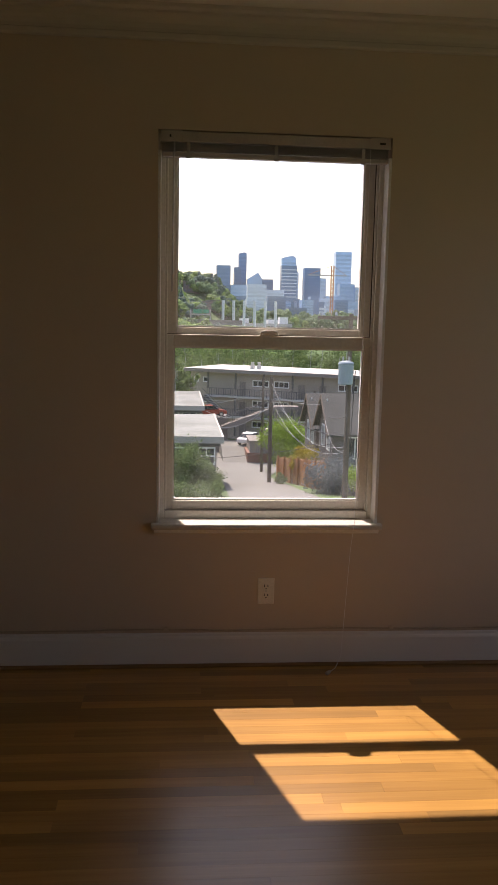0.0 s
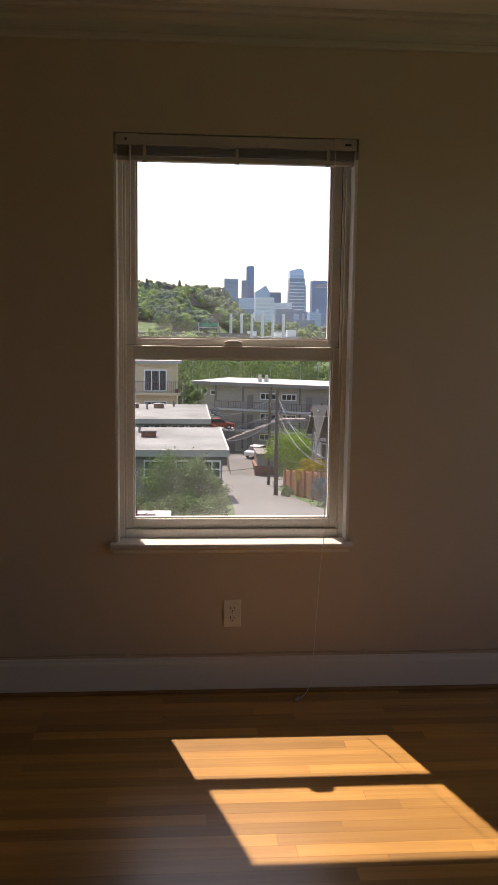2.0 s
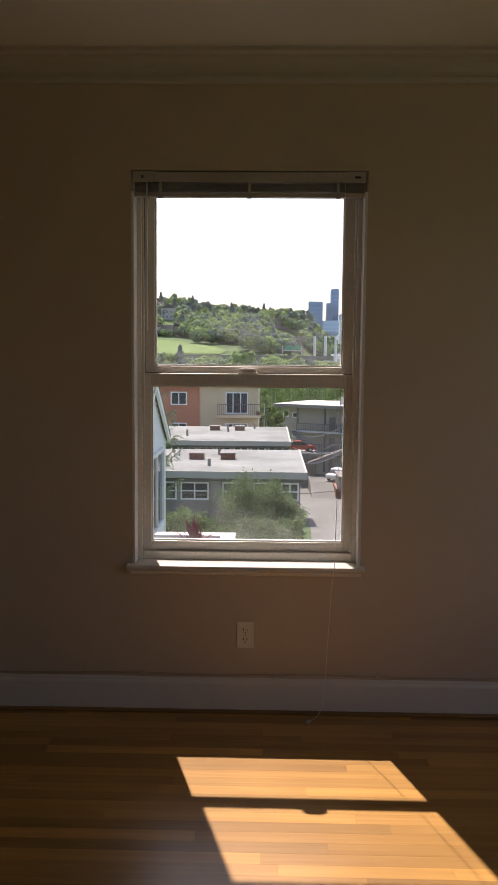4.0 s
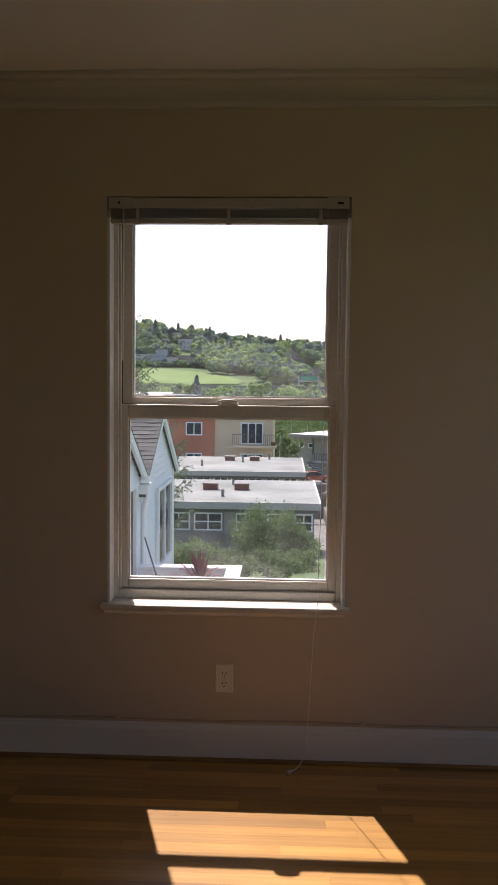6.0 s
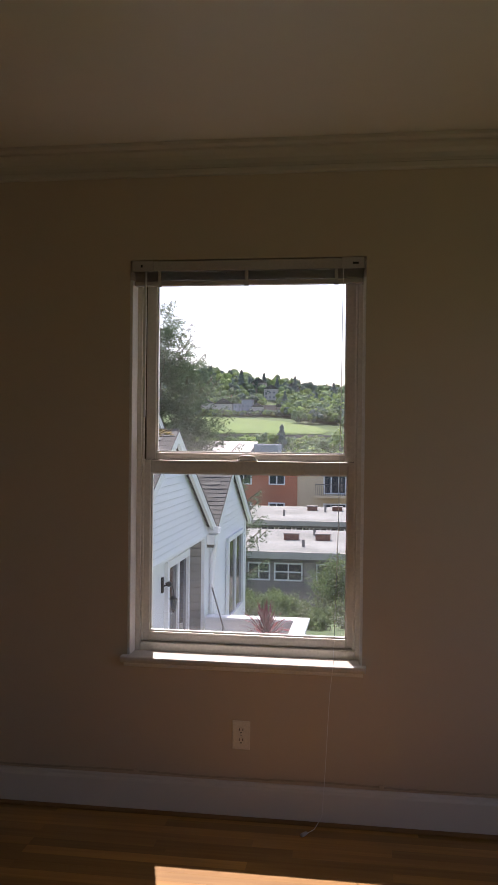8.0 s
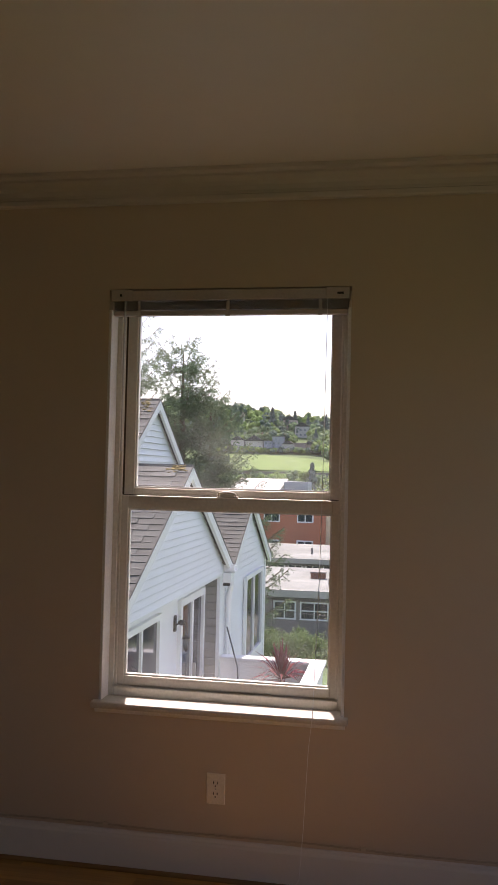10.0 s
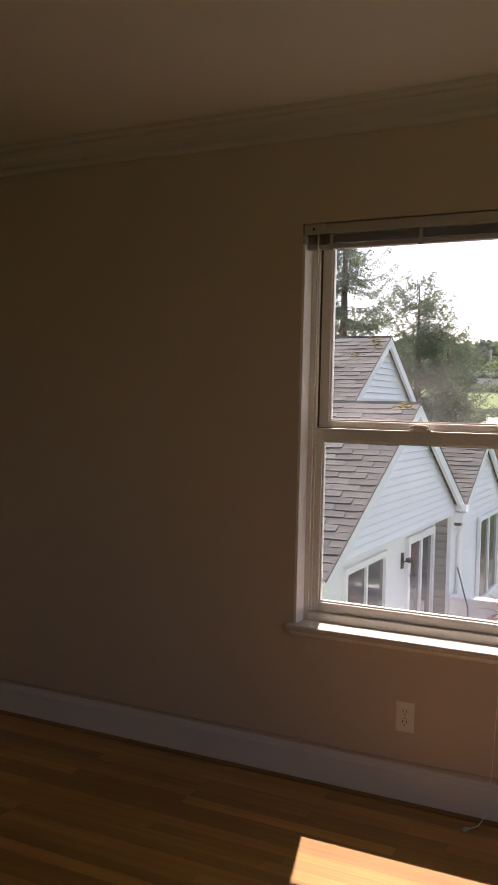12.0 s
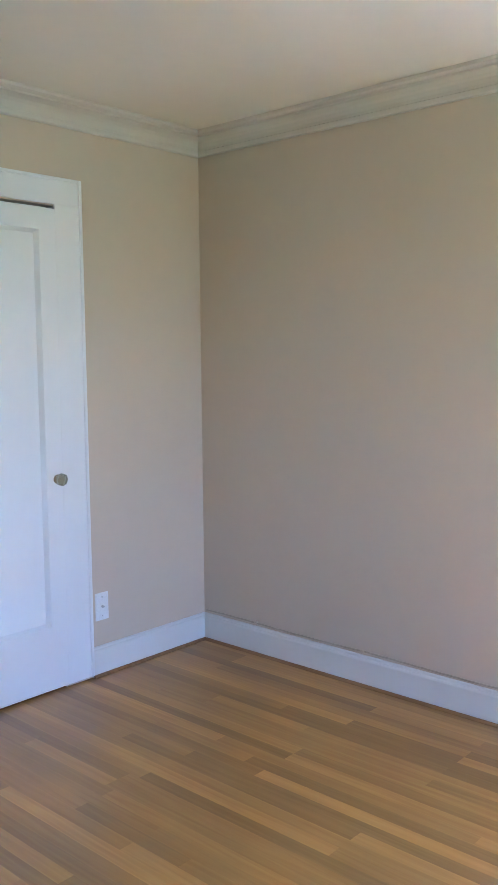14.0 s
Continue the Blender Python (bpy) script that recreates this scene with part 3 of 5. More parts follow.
cp = thing("coax_plate", "white coaxial cable wall plate beside the closet door", "wall plate", (XL, -0.685, 0.33))
part("cover_plate", Mesh().box(0, 0.006, -0.038, 0.038, -0.066, 0.066), PLATEW, cp, bevel=0.003)
part("jack", Mesh().lathe([(0.0065, 0), (0.0065, 0.004), (0.0045, 0.0045), (0.0045, 0.012)], Matrix.Translation((0.006, 0, 0)) @ pose(0, 0, 0, 0, 90, 0), 12), STEEL, cp, "steel coaxial jack")
for z in (-0.045, 0.045):
    part("screw", Mesh().lathe([(0.0035, 0), (0.0035, 0.0012)], Matrix.Translation((0.006, 0, z)) @ pose(0, 0, 0, 0, 90, 0), 8), STEEL, cp)


# ---- outdoors: helpers for plants ----
ICO = bmesh.new()
bmesh.ops.create_icosphere(ICO, subdivisions=1, radius=1.0)
ICO_V = np.array([v.co[:] for v in ICO.verts])
ICO_F = np.array([[v.index for v in f.verts] for f in ICO.faces])
ICO.free()


def mesh_from(name, v, f, material):
    me = bpy.data.meshes.new(name)
    me.from_pydata(v.tolist(), [], f if isinstance(f, list) else f.tolist())
    me.materials.append(material)
    return me


def leaves(rs, centres, size, droop=0.0, wide=0.45, facing=None):
    """Small pointed leaf blades, turned at random, at the given places."""
    n = len(centres)
    a = rs.normal(size=(n, 3))
    a[:, 2] -= droop
    a /= np.linalg.norm(a, axis=1)[:, None]
    b = np.cross(a, rs.normal(size=(n, 3)))
    if facing is not None:
        nr = facing + rs.normal(size=(n, 3)) * 0.4
        a = np.cross(nr, rs.normal(size=(n, 3)))
        a /= np.linalg.norm(a, axis=1)[:, None]
        b = np.cross(nr, a)
    b /= np.linalg.norm(b, axis=1)[:, None]
    s = size * rs.uniform(0.6, 1.3, (n, 1))
    v = np.stack([centres - a * s, centres + b * s * wide, centres + a * s, centres - b * s * wide], 1).reshape(-1, 3)
    return v, np.arange(4 * n).reshape(n, 4)


def puffs(rs, centre, rad, lumps, per, spread=1.0):
    """Leaf places in uneven clumps within an ellipsoid."""
    u = rs.normal(size=(lumps, 3))
    u /= np.linalg.norm(u, axis=1)[:, None]
    c = u * rs.uniform(0.35, 1.0, (lumps, 1)) * np.array(rad)
    r = rs.uniform(0.16, 0.34, lumps) * min(rad) * 1.5 * spread
    p = c[:, None, :] + rs.normal(size=(lumps, per, 3)) * r[:, None, None] * 0.55
    return np.array(centre) + p.reshape(-1, 3)


def shrub(name, label, at, rad, material, seed, lumps=26, per=260, size=0.07, group="", category="shrub", trunk=0.5):
    rs = np.random.RandomState(seed)
    ob = thing(name, label, category, at, group)
    stems = Mesh()
    for i in range(5):
        a = rs.uniform(0, 6.28)
        tip = (math.cos(a) * rad[0] * 0.5, math.sin(a) * rad[1] * 0.5, trunk + rad[2] * rs.uniform(0.6, 1.3))
        mid = (tip[0] * 0.35, tip[1] * 0.35, trunk + rad[2] * 0.3)
        stems.tube((tip[0] * 0.08, tip[1] * 0.08, -0.3), mid, 0.06 * trunk + 0.03, 0.035).tube(mid, tip, 0.035, 0.012)
    part("trunk", stems, BARK, ob)
    v, f = leaves(rs, puffs(rs, (0, 0, trunk + rad[2] * 0.85), rad, lumps, per), size)
    part("crown", mesh_from("crown", v, f, material), material, ob)
    return ob


def ground_z(x, y):
    """Height of the ground: down from the house into a valley, up again to a wooded hill."""
    low = float(np.interp(y, (-200, 14, 26, 34, 42, 94, 130, 300, 5000), (-4.4, -4.4, -5.2, -6.3, -7.5, -15.0, -16.5, -17, -17)))
    foot = float(np.interp(y, (300, 380, 430, 495, 900, 1200), (0, 8, 20.4, 28.4, 28.4, 0)))
    top = float(np.interp(y, (495, 560, 700, 900), (0, 16, 28, 0)))
    return low + foot * float(np.interp(x, (-10, 12, 24, 45, 110, 220), (1, 0.82, 0.48, 0.45, 0.4, 0))) + top * float(np.interp(x, (-200, -110, -50, -8, 10, 26, 44), (1.5, 1.36, 0.9, 0.7, 0.9, 1.35, 0)))


# ---- ground, alley ----
xs = sorted(set([-3000, -1500, -700, -400] + list(range(-260, 121, 20)) + [-14, -6, 0, 6, 14, 200, 400, 900, 1800, 3000]))
ys = sorted(set([-400, -100, -20, 0, 14, 20, 26, 34, 42, 60, 94, 130, 200, 260, 300, 340, 380, 405, 430, 460, 495, 530, 560, 620, 700, 900, 1500, 3000, 4500]))
gv = [(x, y, ground_z(x, y)) for y in ys for x in xs]
nx = len(xs)
gm = Mesh().add(gv, [(j * nx + i, j * nx + i + 1, (j + 1) * nx + i + 1, (j + 1) * nx + i) for j in range(len(ys) - 1) for i in range(nx - 1)])
ground = setting("ground", gm, GRASS, "sloping rough ground falling to a valley and rising to a hill", "ground")


def strip_on_ground(rows, lift):
    """A sheet between left and right edges, given as (y, x left, x right)."""
    s, n = Mesh(), len(rows)
    s.add([(x, y, ground_z(x, y) + lift) for y, a, b in rows for x in (a, b)] + [(x, y, ground_z(x, y) + lift - 0.15) for y, a, b in rows for x in (a, b)],
          [(2 * i, 2 * i + 1, 2 * i + 3, 2 * i + 2) for i in range(n - 1)] + [(2 * i, 2 * i + 2, 2 * n + 2 * i + 2, 2 * n + 2 * i) for i in range(n - 1)] + [(2 * i + 1, 2 * i + 3, 2 * n + 2 * i + 3, 2 * n + 2 * i + 1) for i in range(n - 1)])
    return s


setting("road", strip_on_ground([(14, 1.2, 5.6), (26, 1.6, 5.8), (34, 2.0, 6.0), (42, 2.3, 6.2), (60, 2.9, 6.6), (78, 2.6, 9.5), (94, 2.0, 16), (112, 0, 24), (118, -4, 30)], 0.03), ASPHALT, "pale worn asphalt alley between the houses", "road")
setting("meadow", strip_on_ground([(424, -100, -24), (431, -102, -21), (450, -104, -30), (472, -106, -48), (490, -108, -78)], 0.4), MEADOW, "bright green grass slope below the hill houses", "grass")

# ---- neighbouring white house ----
house = thing("neighbour_house", "white lap-sided house with steep grey shingle gables", "house", (0, 0, 0))
HX = -1.95


def gable_roof(name, xf, xb, yl, yr, ya, ze, za, shingles, zr=None):
    """Gable roof with its ridge along x; shingle pieces over the stretch xs on the slope that faces the alley side."""
    t, over = 0.10, 0.095
    zr = ze if zr is None else zr
    r = Mesh()
    r.prism([(yl, ze), (ya, za), (yr, zr), (yr, zr - t), (ya, za - t), (yl, ze - t)], 0, xb, xf + over)
    ro = part(name, r, ROOFBASE, house, "grey-brown asphalt shingle roof")
    m = Mesh().tube((xb, ya, za - 0.008), (xf + over, ya, za - 0.008), 0.034, 0.034, 6)
    part("ridge_cap", m, SHINGLE, ro)
    for side, x0, x1, s0, s1 in shingles:
        yb, ze = (yl, ze) if side < 0 else (yr, zr)
        L = math.hypot(ya - yb, za - ze)
        d = Vector((0, (yb - ya) / L, (ze - za) / L))
        nrm = Vector((0, side * (za - ze) / L, abs(ya - yb) / L))
        course, wdt, row = 0.12, 0.31, 0
        s = s0
        while s < min(s1, L):
            x, first = x1, row % 2 == 1
            while x > x0:
                wp = 0.155 if first else wdt
                lift = rng_h.random() * 0.003
                m = Matrix.Translation(Vector((x - wp, ya, za)) + d * s + nrm * (0.004 + lift)) @ Matrix((Vector((1, 0, 0)), d, nrm)).transposed().to_4x4()
                o = part("shingle", HALVES[row // 2 % 2] if first else SHINGLES[rng_h.randrange(4)], SHINGLE, ro)
                o.matrix_local = m
                x -= wp
                first = False
            s += course
            row += 1
    return ro


def shingle_mesh(k, w_=0.304):
    l_, e, b_ = 0.136, 0.004 * k - 0.004, 0.006 + 0.0025 * k
    s = Mesh().add([(0, 0, 0), (w_, 0, 0), (w_, l_ - e, 0.002), (w_ * 0.5, l_ + e, 0.002), (0, l_, 0.002), (0, 0, 0.003), (w_, 0, 0.003), (w_, l_ - e, b_), (w_ * 0.5, l_ + e, b_ + 0.003), (0, l_, b_ - 0.002)],
                   [(4, 3, 2, 1, 0), (5, 6, 7, 8, 9), (0, 1, 6, 5), (1, 2, 7, 6), (2, 3, 8, 7), (3, 4, 9, 8), (4, 0, 5, 9)])
    me = s.data("shingle")
    me.materials.append(SHINGLE)
    return me


rng_h = random.Random(3)
SHINGLES = [shingle_mesh(k) for k in range(4)]
HALVES = [shingle_mesh(k, 0.150) for k in range(2)]


def gable_face(name, x, yl, yr, ya, ze, za, zb, board=0.10):
    """Lap boards up to a gable's rakes, over a sheathing sheet. zb: where the boards begin."""
    s = Mesh().prism([(yl, zb), (yr, zb), (yr, ze), (ya, za), (yl, ze)] if zb < ze - 0.01 else [(yl, ze), (yr, ze), (ya, za)], 0, x - 0.12, x - 0.012)
    g = part(name, s, SIDING, house, "white horizontal lap siding")
    z = zb
    while z < za - 0.03:
        def span(h):
            if h <= ze:
                return yl, yr
            k = min(1.0, (h - ze) / (za - ze))
            return yl + (ya - yl) * k, yr + (ya - yr) * k
        a0, b0 = span(z)
        z1 = min(z + board, za)
        a1, b1 = span(z1)
        rows = []
        for xx, zz in ((x - 0.012, z), (x + 0.018, z), (x + 0.020, z + 0.004), (x + 0.002, z + (z1 - z) * 0.7), (x - 0.004, z1), (x - 0.012, z1)):
            ya_, yb_ = span(zz)
            rows += [(xx, ya_, zz), (xx, yb_, zz)]
        lap = Mesh().add(rows, [(2 * i, 2 * i + 1, (2 * i + 3) % 12, (2 * i + 2) % 12) for i in range(6)] + [(0, 2, 4, 6, 8, 10), (11, 9, 7, 5, 3, 1)])
        part("siding_board", lap, SIDING, g)
        z = z1
    return g


def rake(x, ya, za, yb, zb, w_=0.13):
    """A barge board from apex to eave, proud of the boards, with a dark drip edge and a dark strip for the shadow gap
    behind it.
    """
    L = math.hypot(yb - ya, zb - za)
    d = Vector((0, (yb - ya) / L, (zb - za) / L))
    up = Vector((0, -d.z, d.y)) if d.y > 0 else Vector((0, d.z, -d.y))
    for nm, a, b, x0, x1, mt in (("barge_board", -w_, -0.004, x + 0.055, x + 0.10, WTRIM), ("rake_soffit", -0.03, -0.006, x - 0.01, x + 0.055, RAIL_SHADE), ("drip_edge", -0.004, 0.012, x + 0.094, x + 0.106, ROOFBASE)):
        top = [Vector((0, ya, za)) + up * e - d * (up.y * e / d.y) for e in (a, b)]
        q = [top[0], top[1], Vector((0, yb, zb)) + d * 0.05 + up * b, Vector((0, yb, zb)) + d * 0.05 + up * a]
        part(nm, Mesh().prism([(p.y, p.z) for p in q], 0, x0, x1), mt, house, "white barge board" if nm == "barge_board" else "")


# main gable, g2 beyond it, and the higher gable set back
gable_roof("roof", HX, -8.0, 4.08, 9.66, 7.06, -0.06, 1.53, [(-1, -3.35, HX + 0.10, 0.04, 3.36)], 0.10)
gable_roof("roof", HX, -8.0, 9.5, 13.52, 11.5, -0.12, 1.02, [(-1, -3.05, HX + 0.10, 0.04, 2.3)])
gable_roof("roof", -3.32, -8.6, 7.5, 13.1, 10.3, 0.85, 2.60, [(-1, -5.2, -3.22, 0.04, 2.2)])
gable_face("gable", HX, 4.3, 9.6, 7.06, 0.0, 1.45, -0.02, 0.088)
gable_face("gable", HX, 9.62, 13.35, 11.5, -0.14, 0.93, -4.5, 0.11)
gable_face("gable", -3.32, 7.7, 12.9, 10.3, 0.9, 2.50, 1.0)
for y0, z0, y1, z1, x in ((7.06, 1.53, 4.08, -0.06, HX), (7.06, 1.53, 9.66, 0.10, HX), (11.5, 1.02, 9.6, -0.07, HX), (11.5, 1.02, 13.52, -0.12, HX), (10.3, 2.60, 7.5, 0.85, -3.32), (10.3, 2.60, 13.1, 0.85, -3.32)):
    rake(x, y0, z0, y1, z1)


def moss(at, sx, sy, n, seed, lo=0.012, hi=0.034, material=None, label="yellow-brown moss tufts on the ridge", slope=0.625, ridge=10.27):
    """Flat scattered tufts."""
    rs = np.random.RandomState(seed)
    c = rs.normal(size=(n, 3)) * np.array((sx, sy, 0.002)) + np.array(at)
    c[:, 1] = np.minimum(c[:, 1], ridge)
    c[:, 2] -= (at[1] - c[:, 1]) * slope
    s = rs.uniform(lo, hi, (n, 1, 1)) * np.array((1.2, 0.9, 0.5))
    v = ICO_V[None] * (1 + rs.uniform(-0.4, 0.4, (n, len(ICO_V), 1))) * s + c[:, None, :]
    fs = ICO_F[None] + (np.arange(n) * len(ICO_V))[:, None, None]
    part("moss", mesh_from("moss", v.reshape(-1, 3), fs.reshape(-1, 3), material or MOSS), material or MOSS, house, label)


moss((-2.02, 6.98, 1.497), 0.06, 0.06, 34, 1, slope=0.572, ridge=7.04)
moss((-3.42, 10.18, 2.537), 0.08, 0.09, 26, 2)
moss((-3.6, 9.85, 2.33), 0.10, 0.05, 14, 3)
moss((-2.6, 6.2, 1.05), 0.35, 0.5, 60, 4, 0.008, 0.02, BARK, "dark leaf litter on the shingles", 0.572, 7.04)
moss((-4.0, 9.6, 2.172), 0.4, 0.4, 45, 5, 0.008, 0.022, BARK, "dark leaf litter on the shingles")
RX = -2.2
part("recessed_wall", Mesh().box(RX - 0.15, RX, 4.6, 9.35, -4.5, 0.0), WTRIM, house, "white painted recessed wall under the gable")
part("soffit", Mesh().box(RX, HX - 0.001, 4.5, 9.6, -0.06, -0.021), WTRIM, house)
part("body", Mesh().box(-8.0, RX - 0.15, 4.6, 13.3, -4.5, -0.16).box(-8.4, -3.45, 7.9, 12.7, -0.16, 0.95), SIDING, house, "white sided house body")
ret = part("return_wall", Mesh().box(RX, HX - 0.055, 9.35, 9.5, -4.5, -0.061), SIDE_SHADED, house, "lap siding, grey-tan for its shaded side")
for i in range(28):
    z = -3.3 + i * 0.115
    part("siding_board", Mesh().prism([(9.35, z), (9.325, z), (9.330, z + 0.085), (9.347, z + 0.092), (9.35, z + 0.113)], 0, RX + 0.001, HX - 0.056), SIDE_SHADED, ret)
part("corner_board", Mesh().box(HX - 0.055, HX - 0.004, 9.30, 9.62, -4.5, -0.03), WTRIM, house, "white corner board")
part("corner_board", Mesh().box(HX - 0.10, HX + 0.02, 13.25, 13.38, -4.5, -0.15), WTRIM, house, "white corner board")
part("corner_board", Mesh().box(RX, RX + 0.02, 4.6, 4.75, -4.5, -0.06), WTRIM, house, "white corner board")


def wall_window_unit(x, y0, y1, z0, z1, parts=2, name="window", frame_w=0.07, parent=None, deep=0.05):
    """Framed window in a wall that faces +x."""
    parent = parent or house
    f_ = Mesh()
    f_.box(x, x + deep, y0, y1, z0, z0 + frame_w).box(x, x + deep, y0, y1, z1 - frame_w, z1)
    f_.box(x, x + deep, y0, y0 + frame_w, z0 + frame_w, z1 - frame_w).box(x, x + deep, y1 - frame_w, y1, z0 + frame_w, z1 - frame_w)
    for i in range(1, parts):
        c_ = y0 + (y1 - y0) * i / parts
        f_.box(x, x + deep * 0.8, c_ - frame_w * 0.4, c_ + frame_w * 0.4, z0 + frame_w, z1 - frame_w)
    o = part(name, f_, WTRIM, parent, "white framed window")
    part("pane", Mesh().box(x + 0.004, x + 0.012, y0 + frame_w, y1 - frame_w, z0 + frame_w, z1 - frame_w), FARGLASS, o, "dark reflecting pane")
    return o


wall_window_unit(RX, 5.42, 6.90, -1.55, -0.23, 2)
dr = wall_window_unit(RX, 7.82, 9.20, -2.35, -0.20, 2, "patio_door", 0.10)
part("door_lever", Mesh().box(RX + 0.06, RX + 0.10, 8.45, 8.50, -1.4, -1.15), STEEL, dr, "metal door lever")
wall_window_unit(HX + 0.017, 11.10, 12.80, -1.72, -0.27, 2)
lan = part("wall_lantern", Mesh().box(RX, RX + 0.025, 7.625, 7.695, -0.58, -0.38).path([(RX + 0.02, 7.66, -0.50), (RX + 0.08, 7.66, -0.47), (RX + 0.14, 7.66, -0.48), (RX + 0.16, 7.66, -0.54), (RX + 0.16, 7.66, -0.62)], 0.010, 8)
           .lathe([(0.012, 0.02), (0.05, 0.0), (0.045, -0.03), (0.012, -0.05)], Matrix.Translation((RX + 0.10, 7.66, -0.45)), 10), DARK, house, "black iron wall lantern")
LM = Matrix.Translation((RX + 0.16, 7.66, -0.81)) @ Matrix.Diagonal((0.62, 0.62, 0.58, 1))
part("lantern_cage", Mesh().lathe([(0.015, -0.04), (0.03, 0.0), (0.065, 0.05), (0.062, 0.055)], LM, 8).lathe([(0.09, 0.25), (0.085, 0.27), (0.04, 0.32), (0.012, 0.35)], LM, 8), DARK, lan)
part("lantern_glass", Mesh().lathe([(0.058, 0.055), (0.078, 0.25)], LM, 8), FARGLASS, lan, "dark lantern glass")
part("gutter", Mesh().prism([(9.50, 0.10), (9.50, 0.0), (9.54, -0.03), (9.70, -0.03), (9.74, 0.06), (9.72, 0.06), (9.69, -0.01), (9.55, -0.01), (9.52, 0.01), (9.52, 0.10)], 0, -2.4, HX + 0.16), WTRIM, house, "white gutter in the valley")
part("gutter_outlet", Mesh().box(HX - 0.03, HX + 0.125, 9.46, 9.74, -0.17, -0.03), WTRIM, house, "white gutter outlet box")
part("downspout", Mesh().path([(HX + 0.10, 9.63, -0.06), (HX + 0.10, 9.63, -0.2), (HX + 0.05, 9.66, -0.42), (HX + 0.05, 9.66, -4.4)], 0.045, 8), WTRIM, house, "white downspout")

# roof deck parapet with a red cordyline behind it
deck = thing("terrace", "white walled roof terrace of the neighbouring house", "terrace", (0, 0, 0))
part("parapet", Mesh().box(HX + 0.03, -0.44, 9.24, 9.36, -4.4, -1.25), WTRIM, deck)
part("parapet", Mesh().box(-0.56, -0.44, 6.6, 9.24, -4.4, -1.25), WTRIM, deck)
part("parapet_cap", Mesh().box(HX + 0.03, -0.39, 9.19, 9.41, -1.25, -1.20), WTRIM, deck, bevel=0.01)
part("parapet_cap", Mesh().box(-0.61, -0.39, 6.6, 9.19, -1.25, -1.20), WTRIM, deck, bevel=0.01)
part("terrace_floor", Mesh().box(RX + 0.02, -0.56, 4.7, 9.24, -2.5, -2.4), CONC, deck)
part("hand_rail", Mesh().path([(-1.80, 9.1, -0.75), (-1.60, 8.9, -1.25), (-1.5, 8.8, -2.39)], 0.011, 8), RAIL_SHADE, deck, "dark metal stair rail")
cy = thing("cordyline_plant", "red spiky cordyline in a terracotta pot on the terrace", "plant", (-0.98, 8.85, -2.4))
part("pot", Mesh().lathe([(0.16, 0), (0.22, 0.42), (0.25, 0.42), (0.25, 0.5), (0.22, 0.5), (0.21, 0.44), (0.02, 0.44)], Matrix.Identity(4), 18), POT, cy)
part("stem", Mesh().tube((0, 0, 0.42), (0.02, 0, 1.04), 0.035, 0.03, 8), BARK, cy)
rs = np.random.RandomState(11)
for i in range(80):
    a, e, l_ = rs.uniform(0, 6.28), rs.uniform(-0.1, 1.45), rs.uniform(0.38, 0.62)
    hd = Vector((math.cos(a) * math.cos(e), math.sin(a) * math.cos(e), math.sin(e)))
    sd = hd.cross(Vector((0, 0, 1)))
    sd = (sd if sd.length > 0.01 else Vector((1, 0, 0))).normalized() * 0.02
    p0 = Vector((0.02, 0, 1.02))
    p1, p2 = p0 + hd * l_ * 0.55 + Vector((0, 0, 0.02)), p0 + hd * l_ - Vector((0, 0, 0.10 * math.cos(e)))
    dn = Vector((0, 0, -0.004))
    part("leaf_blade", Mesh().add([p0 - sd * 0.5, p0 + sd * 0.5, p1 + sd, p1 - sd, p2, p0 + dn, p1 + dn], [(0, 1, 2, 3), (3, 2, 4), (0, 5, 1), (1, 5, 6, 2), (0, 3, 6, 5), (3, 4, 6), (2, 6, 4)]), L_RED, cy)


